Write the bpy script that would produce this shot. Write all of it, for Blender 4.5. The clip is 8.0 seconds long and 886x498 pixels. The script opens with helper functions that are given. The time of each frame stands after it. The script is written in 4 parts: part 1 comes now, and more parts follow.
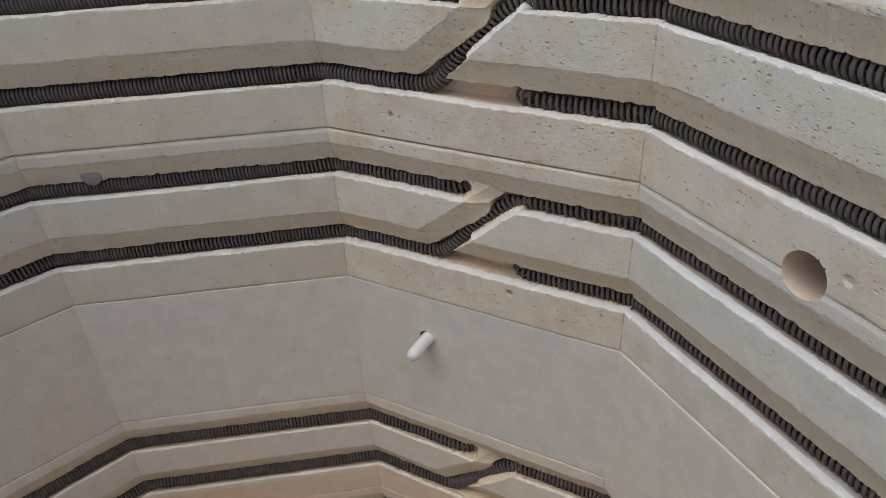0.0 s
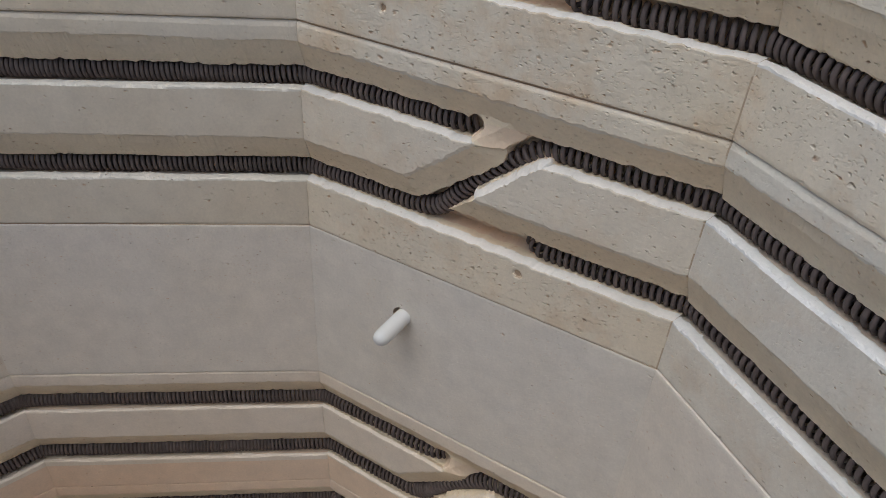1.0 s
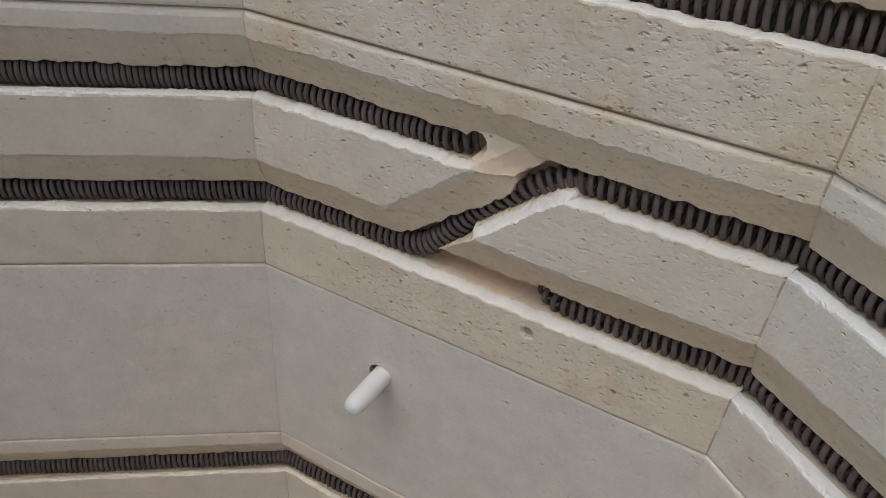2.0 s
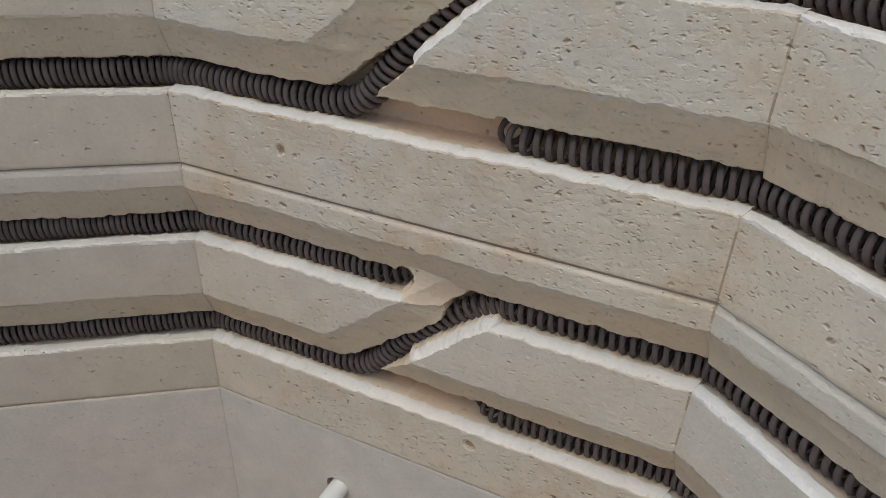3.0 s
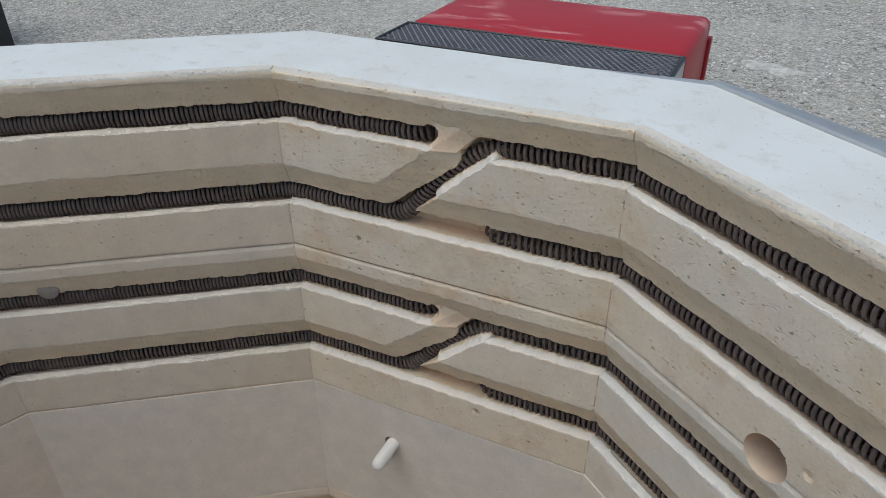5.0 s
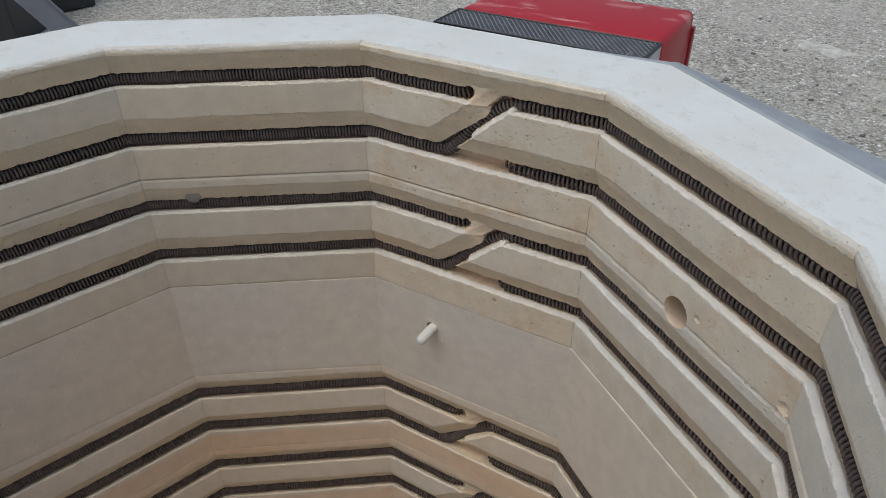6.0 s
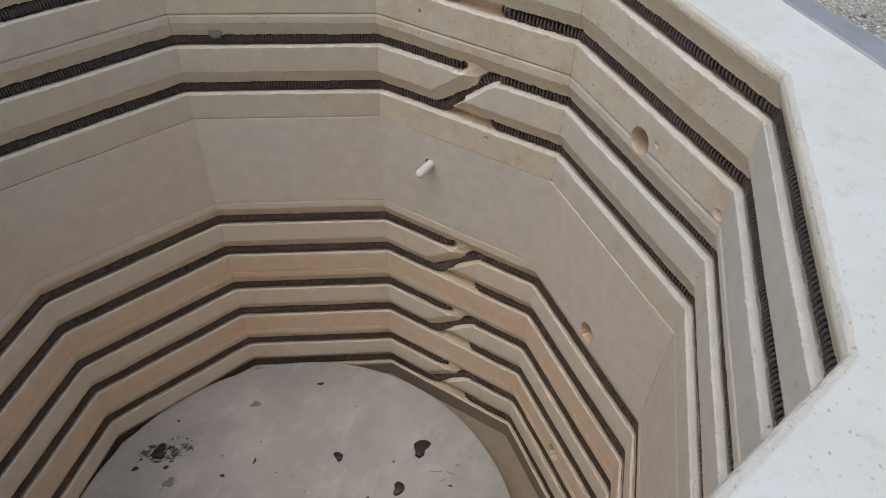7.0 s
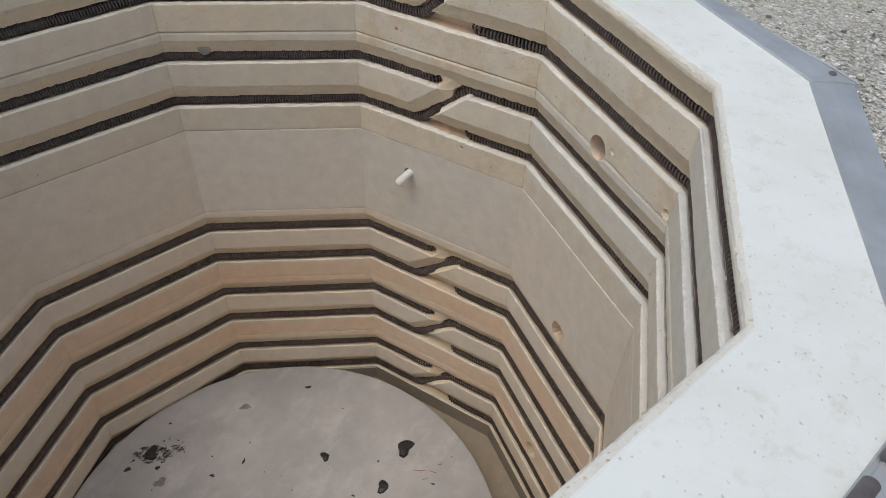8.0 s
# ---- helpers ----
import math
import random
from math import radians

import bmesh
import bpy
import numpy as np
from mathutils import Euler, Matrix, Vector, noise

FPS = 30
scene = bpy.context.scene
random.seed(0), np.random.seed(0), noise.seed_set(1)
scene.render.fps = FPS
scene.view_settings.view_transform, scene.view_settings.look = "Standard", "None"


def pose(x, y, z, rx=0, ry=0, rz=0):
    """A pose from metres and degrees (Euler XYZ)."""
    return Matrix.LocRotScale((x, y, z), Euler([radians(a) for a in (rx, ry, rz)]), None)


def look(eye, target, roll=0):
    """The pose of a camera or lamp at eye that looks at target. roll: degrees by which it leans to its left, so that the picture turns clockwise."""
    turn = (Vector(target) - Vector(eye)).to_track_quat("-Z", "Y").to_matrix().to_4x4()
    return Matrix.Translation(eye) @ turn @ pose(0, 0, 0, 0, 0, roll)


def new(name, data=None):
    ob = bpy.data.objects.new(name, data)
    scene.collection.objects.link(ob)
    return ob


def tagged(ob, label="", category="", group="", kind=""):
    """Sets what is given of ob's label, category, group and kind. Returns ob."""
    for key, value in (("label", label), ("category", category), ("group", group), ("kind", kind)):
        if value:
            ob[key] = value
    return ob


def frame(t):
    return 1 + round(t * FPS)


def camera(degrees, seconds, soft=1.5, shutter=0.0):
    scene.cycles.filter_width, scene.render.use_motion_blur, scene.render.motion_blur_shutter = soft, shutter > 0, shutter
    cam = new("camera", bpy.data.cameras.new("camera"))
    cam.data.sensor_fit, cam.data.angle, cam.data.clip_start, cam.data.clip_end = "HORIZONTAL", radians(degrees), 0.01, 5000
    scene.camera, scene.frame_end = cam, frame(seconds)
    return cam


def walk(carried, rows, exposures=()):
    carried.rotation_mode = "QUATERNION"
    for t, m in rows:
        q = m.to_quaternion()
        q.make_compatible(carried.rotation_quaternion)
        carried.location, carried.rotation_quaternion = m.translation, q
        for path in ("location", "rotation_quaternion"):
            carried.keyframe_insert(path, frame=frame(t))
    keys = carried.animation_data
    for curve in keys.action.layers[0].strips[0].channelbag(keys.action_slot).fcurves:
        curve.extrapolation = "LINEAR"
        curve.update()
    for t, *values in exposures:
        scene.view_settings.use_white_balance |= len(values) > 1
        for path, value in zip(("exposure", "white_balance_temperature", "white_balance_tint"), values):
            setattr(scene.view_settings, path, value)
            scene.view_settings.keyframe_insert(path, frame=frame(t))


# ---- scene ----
# ---- camera ----
cam = camera(64.0, 8.0, soft=0.55)
# seconds, eye x, y, z, yaw to the left, pitch up, roll
PATH = [
    (0, 0.1687, -0.0318, 1.0091, 29.98, -32.42, -2.96),
    (0.5, 0.1509, 0.0198, 0.9669, 29.15, -35.54, 0.26),
    (1, 0.1213, 0.0525, 0.9478, 29.15, -35.94, 4.07),
    (1.2, 0.1061, 0.0682, 0.9307, 27.02, -37.40, 5.84),
    (2.3, 0.0822, 0.1147, 0.9208, 25.77, -33.92, 4.57),
    (2.5, 0.0839, 0.1170, 0.9338, 24.89, -32.68, 3.81),
    (3, 0.0940, 0.1159, 0.9547, 24.62, -31.56, 2.16),
    (3.5, 0.0965, 0.1020, 0.9904, 24.01, -31.43, 1.66),
    (4, 0.1049, 0.0869, 1.0172, 24.37, -31.32, 0.58),
    (4.2, 0.1087, 0.0710, 1.0246, 25.30, -30.74, 0.74),
    (5.3, 0.1696, -0.0359, 1.0813, 26.94, -34.03, -0.73),
    (5.5, 0.1837, -0.0676, 1.0860, 27.98, -35.10, -0.16),
    (6, 0.2293, -0.1288, 1.1271, 30.92, -34.75, -0.03),
    (6.5, 0.2513, -0.1722, 1.1468, 30.31, -38.07, 1.32),
    (7, 0.2707, -0.2048, 1.1453, 29.83, -44.54, 2.60),
    (7.5, 0.2863, -0.2146, 1.1382, 30.75, -46.24, 2.29),
    (8, 0.3045, -0.2247, 1.1638, 29.49, -43.31, 2.55),
]
walk(cam, [(t, pose(x, y, z, 90 + pitch, 0, yaw) @ pose(0, 0, 0, 0, 0, roll)) for t, x, y, z, yaw, pitch, roll in PATH],
     exposures=[(0.0, -0.14, 5940, 6), (1.2, -0.13, 5940, 6), (2.5, -0.14, 6040, 5), (4.2, -0.05, 6080, 5), (5.3, -0.27, 6120, 4), (6.5, -0.22, 6400, 6), (7.0, -0.18, 6400, 6), (7.5, -0.12, 6360, 6), (8.0, -0.03, 6420, 5)])

# ---- world and light: high thin cloud ----
world = bpy.data.worlds.new("sky")
scene.world = world
world.use_nodes = True
wn = world.node_tree.nodes
sky = wn.new("ShaderNodeTexSky")
sky.sky_type, sky.sun_disc = "NISHITA", False
SUN_ELEVATION, SUN_TURN = radians(74), radians(199)
sky.sun_elevation, sky.sun_rotation = SUN_ELEVATION, SUN_TURN
sky.air_density, sky.dust_density, sky.ozone_density = 1.0, 4.0, 1.0
world.node_tree.links.new(sky.outputs[0], wn["Background"].inputs[0])
wn["Background"].inputs[1].default_value = 0.13
sun = new("sun", bpy.data.lights.new("sun", "SUN"))
sun.data.energy, sun.data.angle, sun.data.color = 1.0, radians(60), (1.0, 0.975, 0.93)
sun_from = Vector((math.sin(SUN_TURN) * math.cos(SUN_ELEVATION), math.cos(SUN_TURN) * math.cos(SUN_ELEVATION), math.sin(SUN_ELEVATION)))
sun.matrix_world = look(sun_from * 20, (0, 0, 0))

# ---- plan ----
RIM = 0.95                      # top of the kiln above the ground
AP = 0.297                      # inside flat to centre
WALL = 0.0675                   # brick thickness
T18 = math.tan(radians(18))
COIL_R, WIRE_R = 0.0041, 0.00106
POCKET, BEVEL_D, BEVEL_DROP = 0.0187, 0.0070, 0.0148
TROUGH = 0.0019                # fall of the groove's floor behind the lip's flat
LEDGE_FALL = -0.03             # the lip's flat rises a little from the face
ROW_TOPS = (0.0, 0.1112, 0.2239, 0.3372, 0.4500, 0.5632)
ROW_END = 0.6760
FLOOR = RIM - ROW_END
# in each row: upper edge and lip of the two grooves, below the row's top
GROOVES = {0: (0.0066, 0.0312, 0.0573, 0.0829)}
for r_ in (1, 3, 4, 5):
    GROOVES[r_] = (0.0100, 0.0336, 0.0601, 0.0843)


def frame_of(side):
    """Outward and rightward directions of a side; side 0 holds the crossings."""
    a = radians(90 - 36 * side)
    return Vector((math.cos(a), math.sin(a), 0)), Vector((math.sin(a), -math.cos(a), 0))


# the ring is not quite regular: shift of a corner, by its bearing from y towards x
CORNER_SHIFTS = ((-18, -0.0024, -0.0018), (18, 0.0, 0.0010), (54, 0.0015, 0.0008), (-54, 0.0014, 0.0012), (90, 0.0050, 0.0030), (126, 0.0030, -0.0022))


def settled(v):
    """Points of the ring moved with its corners; the lower rows stand true."""
    v = np.array(v, dtype=float)
    bearing = np.degrees(np.arctan2(v[:, 0], v[:, 1]))
    high = np.clip((v[:, 2] - 0.5) / 0.1, 0, 1)
    for at, dx, dy in CORNER_SHIFTS:
        w = np.clip(1 - np.abs(bearing - at) / 36, 0, 1) * high
        v[:, 0] += dx * w
        v[:, 1] += dy * w
    return v


TABLES = {}


def ripple(x, y, seed):
    """Smooth value noise, about -1 to 1, for arrays in units of one cell."""
    if seed not in TABLES:
        TABLES[seed] = np.random.RandomState(seed).uniform(-1, 1, (64, 64))
    tab = TABLES[seed]
    xi, yi = np.floor(x).astype(int), np.floor(y).astype(int)
    fx, fy = x - xi, y - yi
    fx, fy = fx * fx * (3 - 2 * fx), fy * fy * (3 - 2 * fy)
    g = lambda a, b: tab[(xi + a) % 64, (yi + b) % 64]
    return (g(0, 0) * (1 - fx) + g(1, 0) * fx) * (1 - fy) + (g(0, 1) * (1 - fx) + g(1, 1) * fx) * fy


# ---- materials ----
def material(name):
    m = bpy.data.materials.new(name)
    m.use_nodes = True
    return m, m.node_tree, m.node_tree.nodes["Principled BSDF"]


def node(tree, kind, **values):
    n = tree.nodes.new(kind)
    for key, value in values.items():
        n.inputs[key].default_value = value
    return n


def ramp(tree, source, stops):
    n = tree.nodes.new("ShaderNodeValToRGB")
    while len(n.color_ramp.elements) < len(stops):
        n.color_ramp.elements.new(0.5)
    for e, (p, c) in zip(n.color_ramp.elements, stops):
        e.position, e.color = p, (*c, 1) if len(c) == 3 else c
    tree.links.new(source, n.inputs[0])
    return n.outputs[0]


def grey(v):
    return (v, v, v)


def mixed(tree, fac, a, b, mode="MIX"):
    n = tree.nodes.new("ShaderNodeMix")
    n.data_type, n.blend_type = "RGBA", mode
    for sock, v in ((0, fac), (6, a), (7, b)):
        if isinstance(v, (int, float)):
            n.inputs[sock].default_value = v
        elif isinstance(v, tuple):
            n.inputs[sock].default_value = (*v, 1)
        else:
            tree.links.new(v, n.inputs[sock])
    return n.outputs[2]


def sums(tree, op, a, b):
    n = tree.nodes.new("ShaderNodeMath")
    n.operation = op
    for sock, v in ((0, a), (1, b)):
        if isinstance(v, (int, float)):
            n.inputs[sock].default_value = v
        else:
            tree.links.new(v, n.inputs[sock])
    return n.outputs[0]


def noise_of(tree, coords, scale, detail=3.0, rough=0.55):
    n = node(tree, "ShaderNodeTexNoise", Scale=scale, Detail=detail, Roughness=rough)
    tree.links.new(coords, n.inputs["Vector"])
    return n.outputs["Fac"]


def coords_of(tree, scale=(1, 1, 1), wobble=0.0, wobble_scale=300.0, turn=(0.0, 0.0, 0.0)):
    c = tree.nodes.new("ShaderNodeTexCoord").outputs["Object"]
    m = tree.nodes.new("ShaderNodeMapping")
    m.inputs["Scale"].default_value = scale
    m.inputs["Rotation"].default_value = turn
    tree.links.new(c, m.inputs["Vector"])
    if not wobble:
        return m.outputs[0]
    n = node(tree, "ShaderNodeTexNoise", Scale=wobble_scale, Detail=2.0)
    tree.links.new(c, n.inputs["Vector"])
    s = tree.nodes.new("ShaderNodeVectorMath")
    s.operation = "MULTIPLY_ADD"
    tree.links.new(n.outputs["Color"], s.inputs[0])
    s.inputs[1].default_value = (wobble,) * 3
    tree.links.new(m.outputs[0], s.inputs[2])
    return s.outputs[0]


def bumped(tree, shader, height, distance, strength=1.0):
    b = node(tree, "ShaderNodeBump", Strength=strength, Distance=distance)
    tree.links.new(height, b.inputs["Height"])
    tree.links.new(b.outputs[0], shader.inputs["Normal"])


def pits(tree, cell, chance, size, stretch=2.5, turn=(0.0, 0.0, 0.0), sharp=3.2):
    """Scattered crumbly pits: 1 inside a pit, soft-edged."""
    c = coords_of(tree, (1, 1, stretch), 0.0026, 420.0, turn)
    v = node(tree, "ShaderNodeTexVoronoi", Scale=1.0 / cell, Randomness=1.0)
    tree.links.new(c, v.inputs["Vector"])
    sep = tree.nodes.new("ShaderNodeSeparateColor")
    tree.links.new(v.outputs["Color"], sep.inputs[0])
    chosen = sums(tree, "LESS_THAN", sep.outputs[0], chance)
    radius = sums(tree, "MULTIPLY", sums(tree, "ADD", sums(tree, "POWER", sep.outputs[1], 2.0), 0.3), size)
    inside = sums(tree, "SUBTRACT", radius, v.outputs["Distance"])
    soft = sums(tree, "MULTIPLY", inside, sharp)
    soft.node.use_clamp = True
    return sums(tree, "MULTIPLY", chosen, soft), sep.outputs[2]


def brick_material(name, base, warm, pit_chance, pit_size=0.30, rust_stain=0.0):
    m, t, s = material(name)
    co = coords_of(t)
    info = t.nodes.new("ShaderNodeObjectInfo")
    broad = noise_of(t, co, 9.0, 4.0)
    mid = noise_of(t, co, 70.0, 4.0, 0.6)
    fine = noise_of(t, co, 700.0, 3.0, 0.65)
    colour = mixed(t, ramp(t, broad, [(0.35, grey(0)), (0.68, grey(1))]), base, warm)
    if rust_stain:
        patch = ramp(t, noise_of(t, co, 26.0, 5.0, 0.7), [(0.48, grey(0)), (0.70, grey(rust_stain))])
        colour = mixed(t, patch, colour, (0.74, 0.55, 0.35))
    tone = ramp(t, info.outputs["Random"], [(0.0, (0.965, 0.965, 0.96)), (0.5, (1, 0.985, 0.965)), (1.0, (1.0, 0.96, 0.905))])
    colour = mixed(t, 1.0, colour, tone, "MULTIPLY")
    colour = mixed(t, 1.0, colour, ramp(t, mid, [(0.3, grey(0.92)), (0.7, grey(1.03))]), "MULTIPLY")
    colour = mixed(t, 1.0, colour, ramp(t, fine, [(0.3, grey(0.94)), (0.7, grey(1.02))]), "MULTIPLY")
    density = sums(t, "ADD", sums(t, "MULTIPLY", info.outputs["Random"], 0.5), 0.55)
    density = sums(t, "MULTIPLY", density, pit_chance)
    density = sums(t, "MULTIPLY", density, ramp(t, noise_of(t, co, 38.0, 3.0, 0.6), [(0.38, grey(0.45)), (0.62, grey(1.45))]))
    pit_a, hue_a = pits(t, 0.0032, sums(t, "MULTIPLY", density, 0.75), pit_size, 1.35, (0.45, 0.35, 0.0))
    pit_b, hue_b = pits(t, 0.0021, sums(t, "MULTIPLY", density, 0.75), pit_size + 0.06, 1.8, (-0.5, -0.6, 0.9))
    small, hue_c = pits(t, 0.0013, density, 0.5, 1.5)
    for pit, hue in ((pit_a, hue_a), (pit_b, hue_b), (sums(t, "MULTIPLY", small, 0.35), hue_c)):
        rust = ramp(t, hue, [(0.40, (0.82, 0.72, 0.56)), (0.60, (0.72, 0.47, 0.26)), (0.86, (0.56, 0.27, 0.11)), (1.0, (0.18, 0.09, 0.05))])
        colour = mixed(t, sums(t, "MULTIPLY", pit, 0.62), colour, rust)
    t.links.new(colour, s.inputs["Base Color"])
    s.inputs["Roughness"].default_value = 0.95
    s.inputs["Specular IOR Level"].default_value = 0.15
    height = sums(t, "MULTIPLY", sums(t, "ADD", sums(t, "ADD", sums(t, "MULTIPLY", pit_a, 1.0), sums(t, "MULTIPLY", pit_b, 0.85)), sums(t, "MULTIPLY", small, 0.25)), -1.0)
    height = sums(t, "ADD", height, sums(t, "MULTIPLY", fine, 0.2))
    height = sums(t, "ADD", height, sums(t, "MULTIPLY", mid, 0.45))
    crumb = ramp(t, noise_of(t, coords_of(t, (1, 1, 1.5)), 330.0, 2.0, 0.5), [(0.30, grey(0)), (0.44, grey(1)), (0.60, grey(1)), (0.72, grey(1.3))])
    height = sums(t, "ADD", height, sums(t, "MULTIPLY", crumb, 0.19 if pit_chance > 0.3 else 0.08))
    bumped(t, s, height, 0.00056, 1.0)
    return m


BRICK = brick_material("insulating_firebrick", (0.863, 0.803, 0.69), (0.863, 0.775, 0.62), 0.47, 0.35, 0.68)
MILD_BRICK = brick_material("mildly_pitted_firebrick", (0.86, 0.80, 0.695), (0.86, 0.785, 0.65), 0.33, 0.32, 0.4)
# few pits; colour darkened to stand for weaker light on sides 8 and 9
FEW_PITS = brick_material("dimmed_smooth_cream_brick", (0.80, 0.716, 0.585), (0.80, 0.69, 0.53), 0.17)
# colour lightened to stand for brighter light on sides 2 to 7 and lips
LIGHTENED_BRICK = brick_material("lightened_cream_firebrick", (0.86, 0.805, 0.70), (0.86, 0.79, 0.66), 0.24)
LOW_BRICK = brick_material("warm_cream_firebrick", (0.865, 0.785, 0.685), (0.865, 0.76, 0.63), 0.1)
RIM_BRICK = brick_material("rim_firebrick", (0.70, 0.685, 0.635), (0.69, 0.67, 0.61), 0.62, 0.36)
# lip flats: white cut brick, whitened further to stand for skylight on them
LIT_CUT_BRICK = brick_material("lit_cut_white_brick", (0.875, 0.855, 0.815), (0.865, 0.835, 0.785), 0.08)
# groove slopes: tan, brightened and warmed to stand for bounced light
LIT_GROOVE_BRICK = brick_material("lit_tan_groove_brick", (0.88, 0.775, 0.60), (0.88, 0.74, 0.54), 0.29, 0.32)
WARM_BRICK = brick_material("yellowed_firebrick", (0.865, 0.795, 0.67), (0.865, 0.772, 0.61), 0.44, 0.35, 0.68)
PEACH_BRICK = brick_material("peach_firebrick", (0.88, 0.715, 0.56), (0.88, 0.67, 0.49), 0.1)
POCKET_MAT = brick_material("fired_groove", (0.85, 0.665, 0.49), (0.86, 0.745, 0.59), 0.12)
JOINT_MAT = brick_material("stained_joint", (0.55, 0.41, 0.285), (0.68, 0.56, 0.42), 0.15)
# floor and wall foot: dull, darkened further to stand for shade round the shelf
DULL_SHADED_BRICK = brick_material("dull_shaded_brick", (0.37, 0.325, 0.28), (0.35, 0.30, 0.25), 0.1)
PLAIN_BRICK = brick_material("smooth_firebrick", (0.845, 0.785, 0.70), (0.845, 0.77, 0.66), 0.32, 0.26)


def simple(name, colour, rough=0.6, metal=0.0, vary=0.08, scale=40.0, bump=0.0, spec=0.5):
    m, t, s = material(name)
    co = coords_of(t)
    n = noise_of(t, co, scale, 5.0, 0.6)
    c = mixed(t, 1.0, colour, ramp(t, n, [(0.25, grey(1 - 2 * vary)), (0.75, grey(1 + vary))]), "MULTIPLY")
    t.links.new(c, s.inputs["Base Color"])
    s.inputs["Roughness"].default_value, s.inputs["Metallic"].default_value = rough, metal
    s.inputs["Specular IOR Level"].default_value = spec
    if bump:
        bumped(t, s, noise_of(t, co, scale * 6, 3.0), bump, 0.8)
    return m


def coat_material():
    m, t, s = material("rim_coating")
    co = coords_of(t)
    broad, fine = noise_of(t, co, 18.0, 5.0, 0.6), noise_of(t, co, 500.0, 3.0)
    c = mixed(t, ramp(t, broad, [(0.4, grey(0)), (0.75, grey(1))]), (0.735, 0.755, 0.735), (0.68, 0.69, 0.65))
    fleck, hue = pits(t, 0.0016, sums(t, "MULTIPLY", ramp(t, broad, [(0.4, grey(0.25)), (0.62, grey(1))]), 0.46), 0.34, 1.0)
    smudge = ramp(t, noise_of(t, co, 75.0, 5.0, 0.7), [(0.55, grey(0)), (0.73, grey(0.6))])
    c = mixed(t, smudge, c, (0.57, 0.56, 0.49))
    c = mixed(t, sums(t, "MULTIPLY", fleck, 0.5), c, (0.42, 0.405, 0.34))
    t.links.new(c, s.inputs["Base Color"])
    s.inputs["Roughness"].default_value = 0.9
    s.inputs["Specular IOR Level"].default_value = 0.2
    bumped(t, s, sums(t, "ADD", sums(t, "MULTIPLY", fine, 0.3), sums(t, "MULTIPLY", fleck, -0.6)), 0.0005)
    return m


COAT = coat_material()
WIRE = simple("oxidised_wire", (0.152, 0.116, 0.102), 0.75, 0.1, 0.22, 160.0, 0.0001)
STEEL = simple("dull_steel", (0.60, 0.61, 0.61), 0.5, 0.7, 0.12, 25.0)


def red_material():
    m, t, s = material("red_enamel")
    co = coords_of(t)
    streak = noise_of(t, coords_of(t, (30, 90, 60)), 1.0, 4.0, 0.6)
    patch = noise_of(t, co, 11.0, 2.0)
    scuff = sums(t, "MULTIPLY", ramp(t, streak, [(0.53, grey(0)), (0.62, grey(1))]), ramp(t, patch, [(0.46, grey(0)), (0.58, grey(1))]))
    c = mixed(t, sums(t, "MULTIPLY", scuff, 0.45), (0.42, 0.014, 0.02), (0.8, 0.5, 0.48))
    t.links.new(c, s.inputs["Base Color"])
    rough = sums(t, "ADD", sums(t, "MULTIPLY", scuff, 0.3), 0.42)
    t.links.new(rough, s.inputs["Roughness"])
    return m


RED = red_material()
DARK_RED = simple("dark_red_enamel", (0.3, 0.02, 0.025), 0.4, 0.0, 0.08, 30.0)
BLACK = simple("black_enamel", (0.03, 0.031, 0.034), 0.4, 0.0, 0.1, 50.0)
GALV = simple("galvanised_sheet", (0.6, 0.6, 0.6), 0.45, 0.5, 0.08, 60.0)
CERAMIC = simple("white_ceramic", (0.76, 0.75, 0.72), 0.35, 0.0, 0.02, 80.0)
PLUG = simple("grey_ceramic", (0.36, 0.32, 0.28), 0.8, 0.0, 0.1, 300.0)
GLAZE = simple("dark_glaze", (0.03, 0.026, 0.028), 0.3, 0.0, 0.3, 120.0, 0.0004)
RUST_MARK = simple("rust_red_glaze", (0.34, 0.2, 0.17), 0.7, 0.0, 0.2, 200.0)
GREY_GLAZE = simple("grey_glaze", (0.26, 0.25, 0.25), 0.6, 0.0, 0.2, 200.0, 0.0002)


def shelf_material():
    m, t, s = material("kiln_wash")
    co = coords_of(t)
    broad, mid, fine = noise_of(t, co, 7.0, 5.0, 0.6), noise_of(t, co, 45.0, 5.0, 0.65), noise_of(t, co, 600.0, 3.0)
    c = mixed(t, ramp(t, broad, [(0.38, grey(0)), (0.62, grey(1))]), (0.40, 0.387, 0.39), (0.50, 0.483, 0.485))
    smear = ramp(t, noise_of(t, coords_of(t, (1, 0.6, 1), 0.02, 30.0), 24.0, 5.0, 0.65), [(0.52, grey(0)), (0.70, grey(0.65))])
    c = mixed(t, smear, c, (0.60, 0.585, 0.585))
    c = mixed(t, 1.0, c, ramp(t, mid, [(0.3, grey(0.92)), (0.7, grey(1.03))]), "MULTIPLY")
    speck, hue = pits(t, 0.009, 0.16, 0.13, 1.0)
    c = mixed(t, sums(t, "MULTIPLY", speck, 0.8), c, (0.12, 0.09, 0.08))
    t.links.new(c, s.inputs["Base Color"])
    s.inputs["Roughness"].default_value = 0.85
    s.inputs["Specular IOR Level"].default_value = 0.25
    bumped(t, s, sums(t, "ADD", fine, sums(t, "MULTIPLY", mid, 2.0)), 0.0004)
    return m


SHELF = shelf_material()


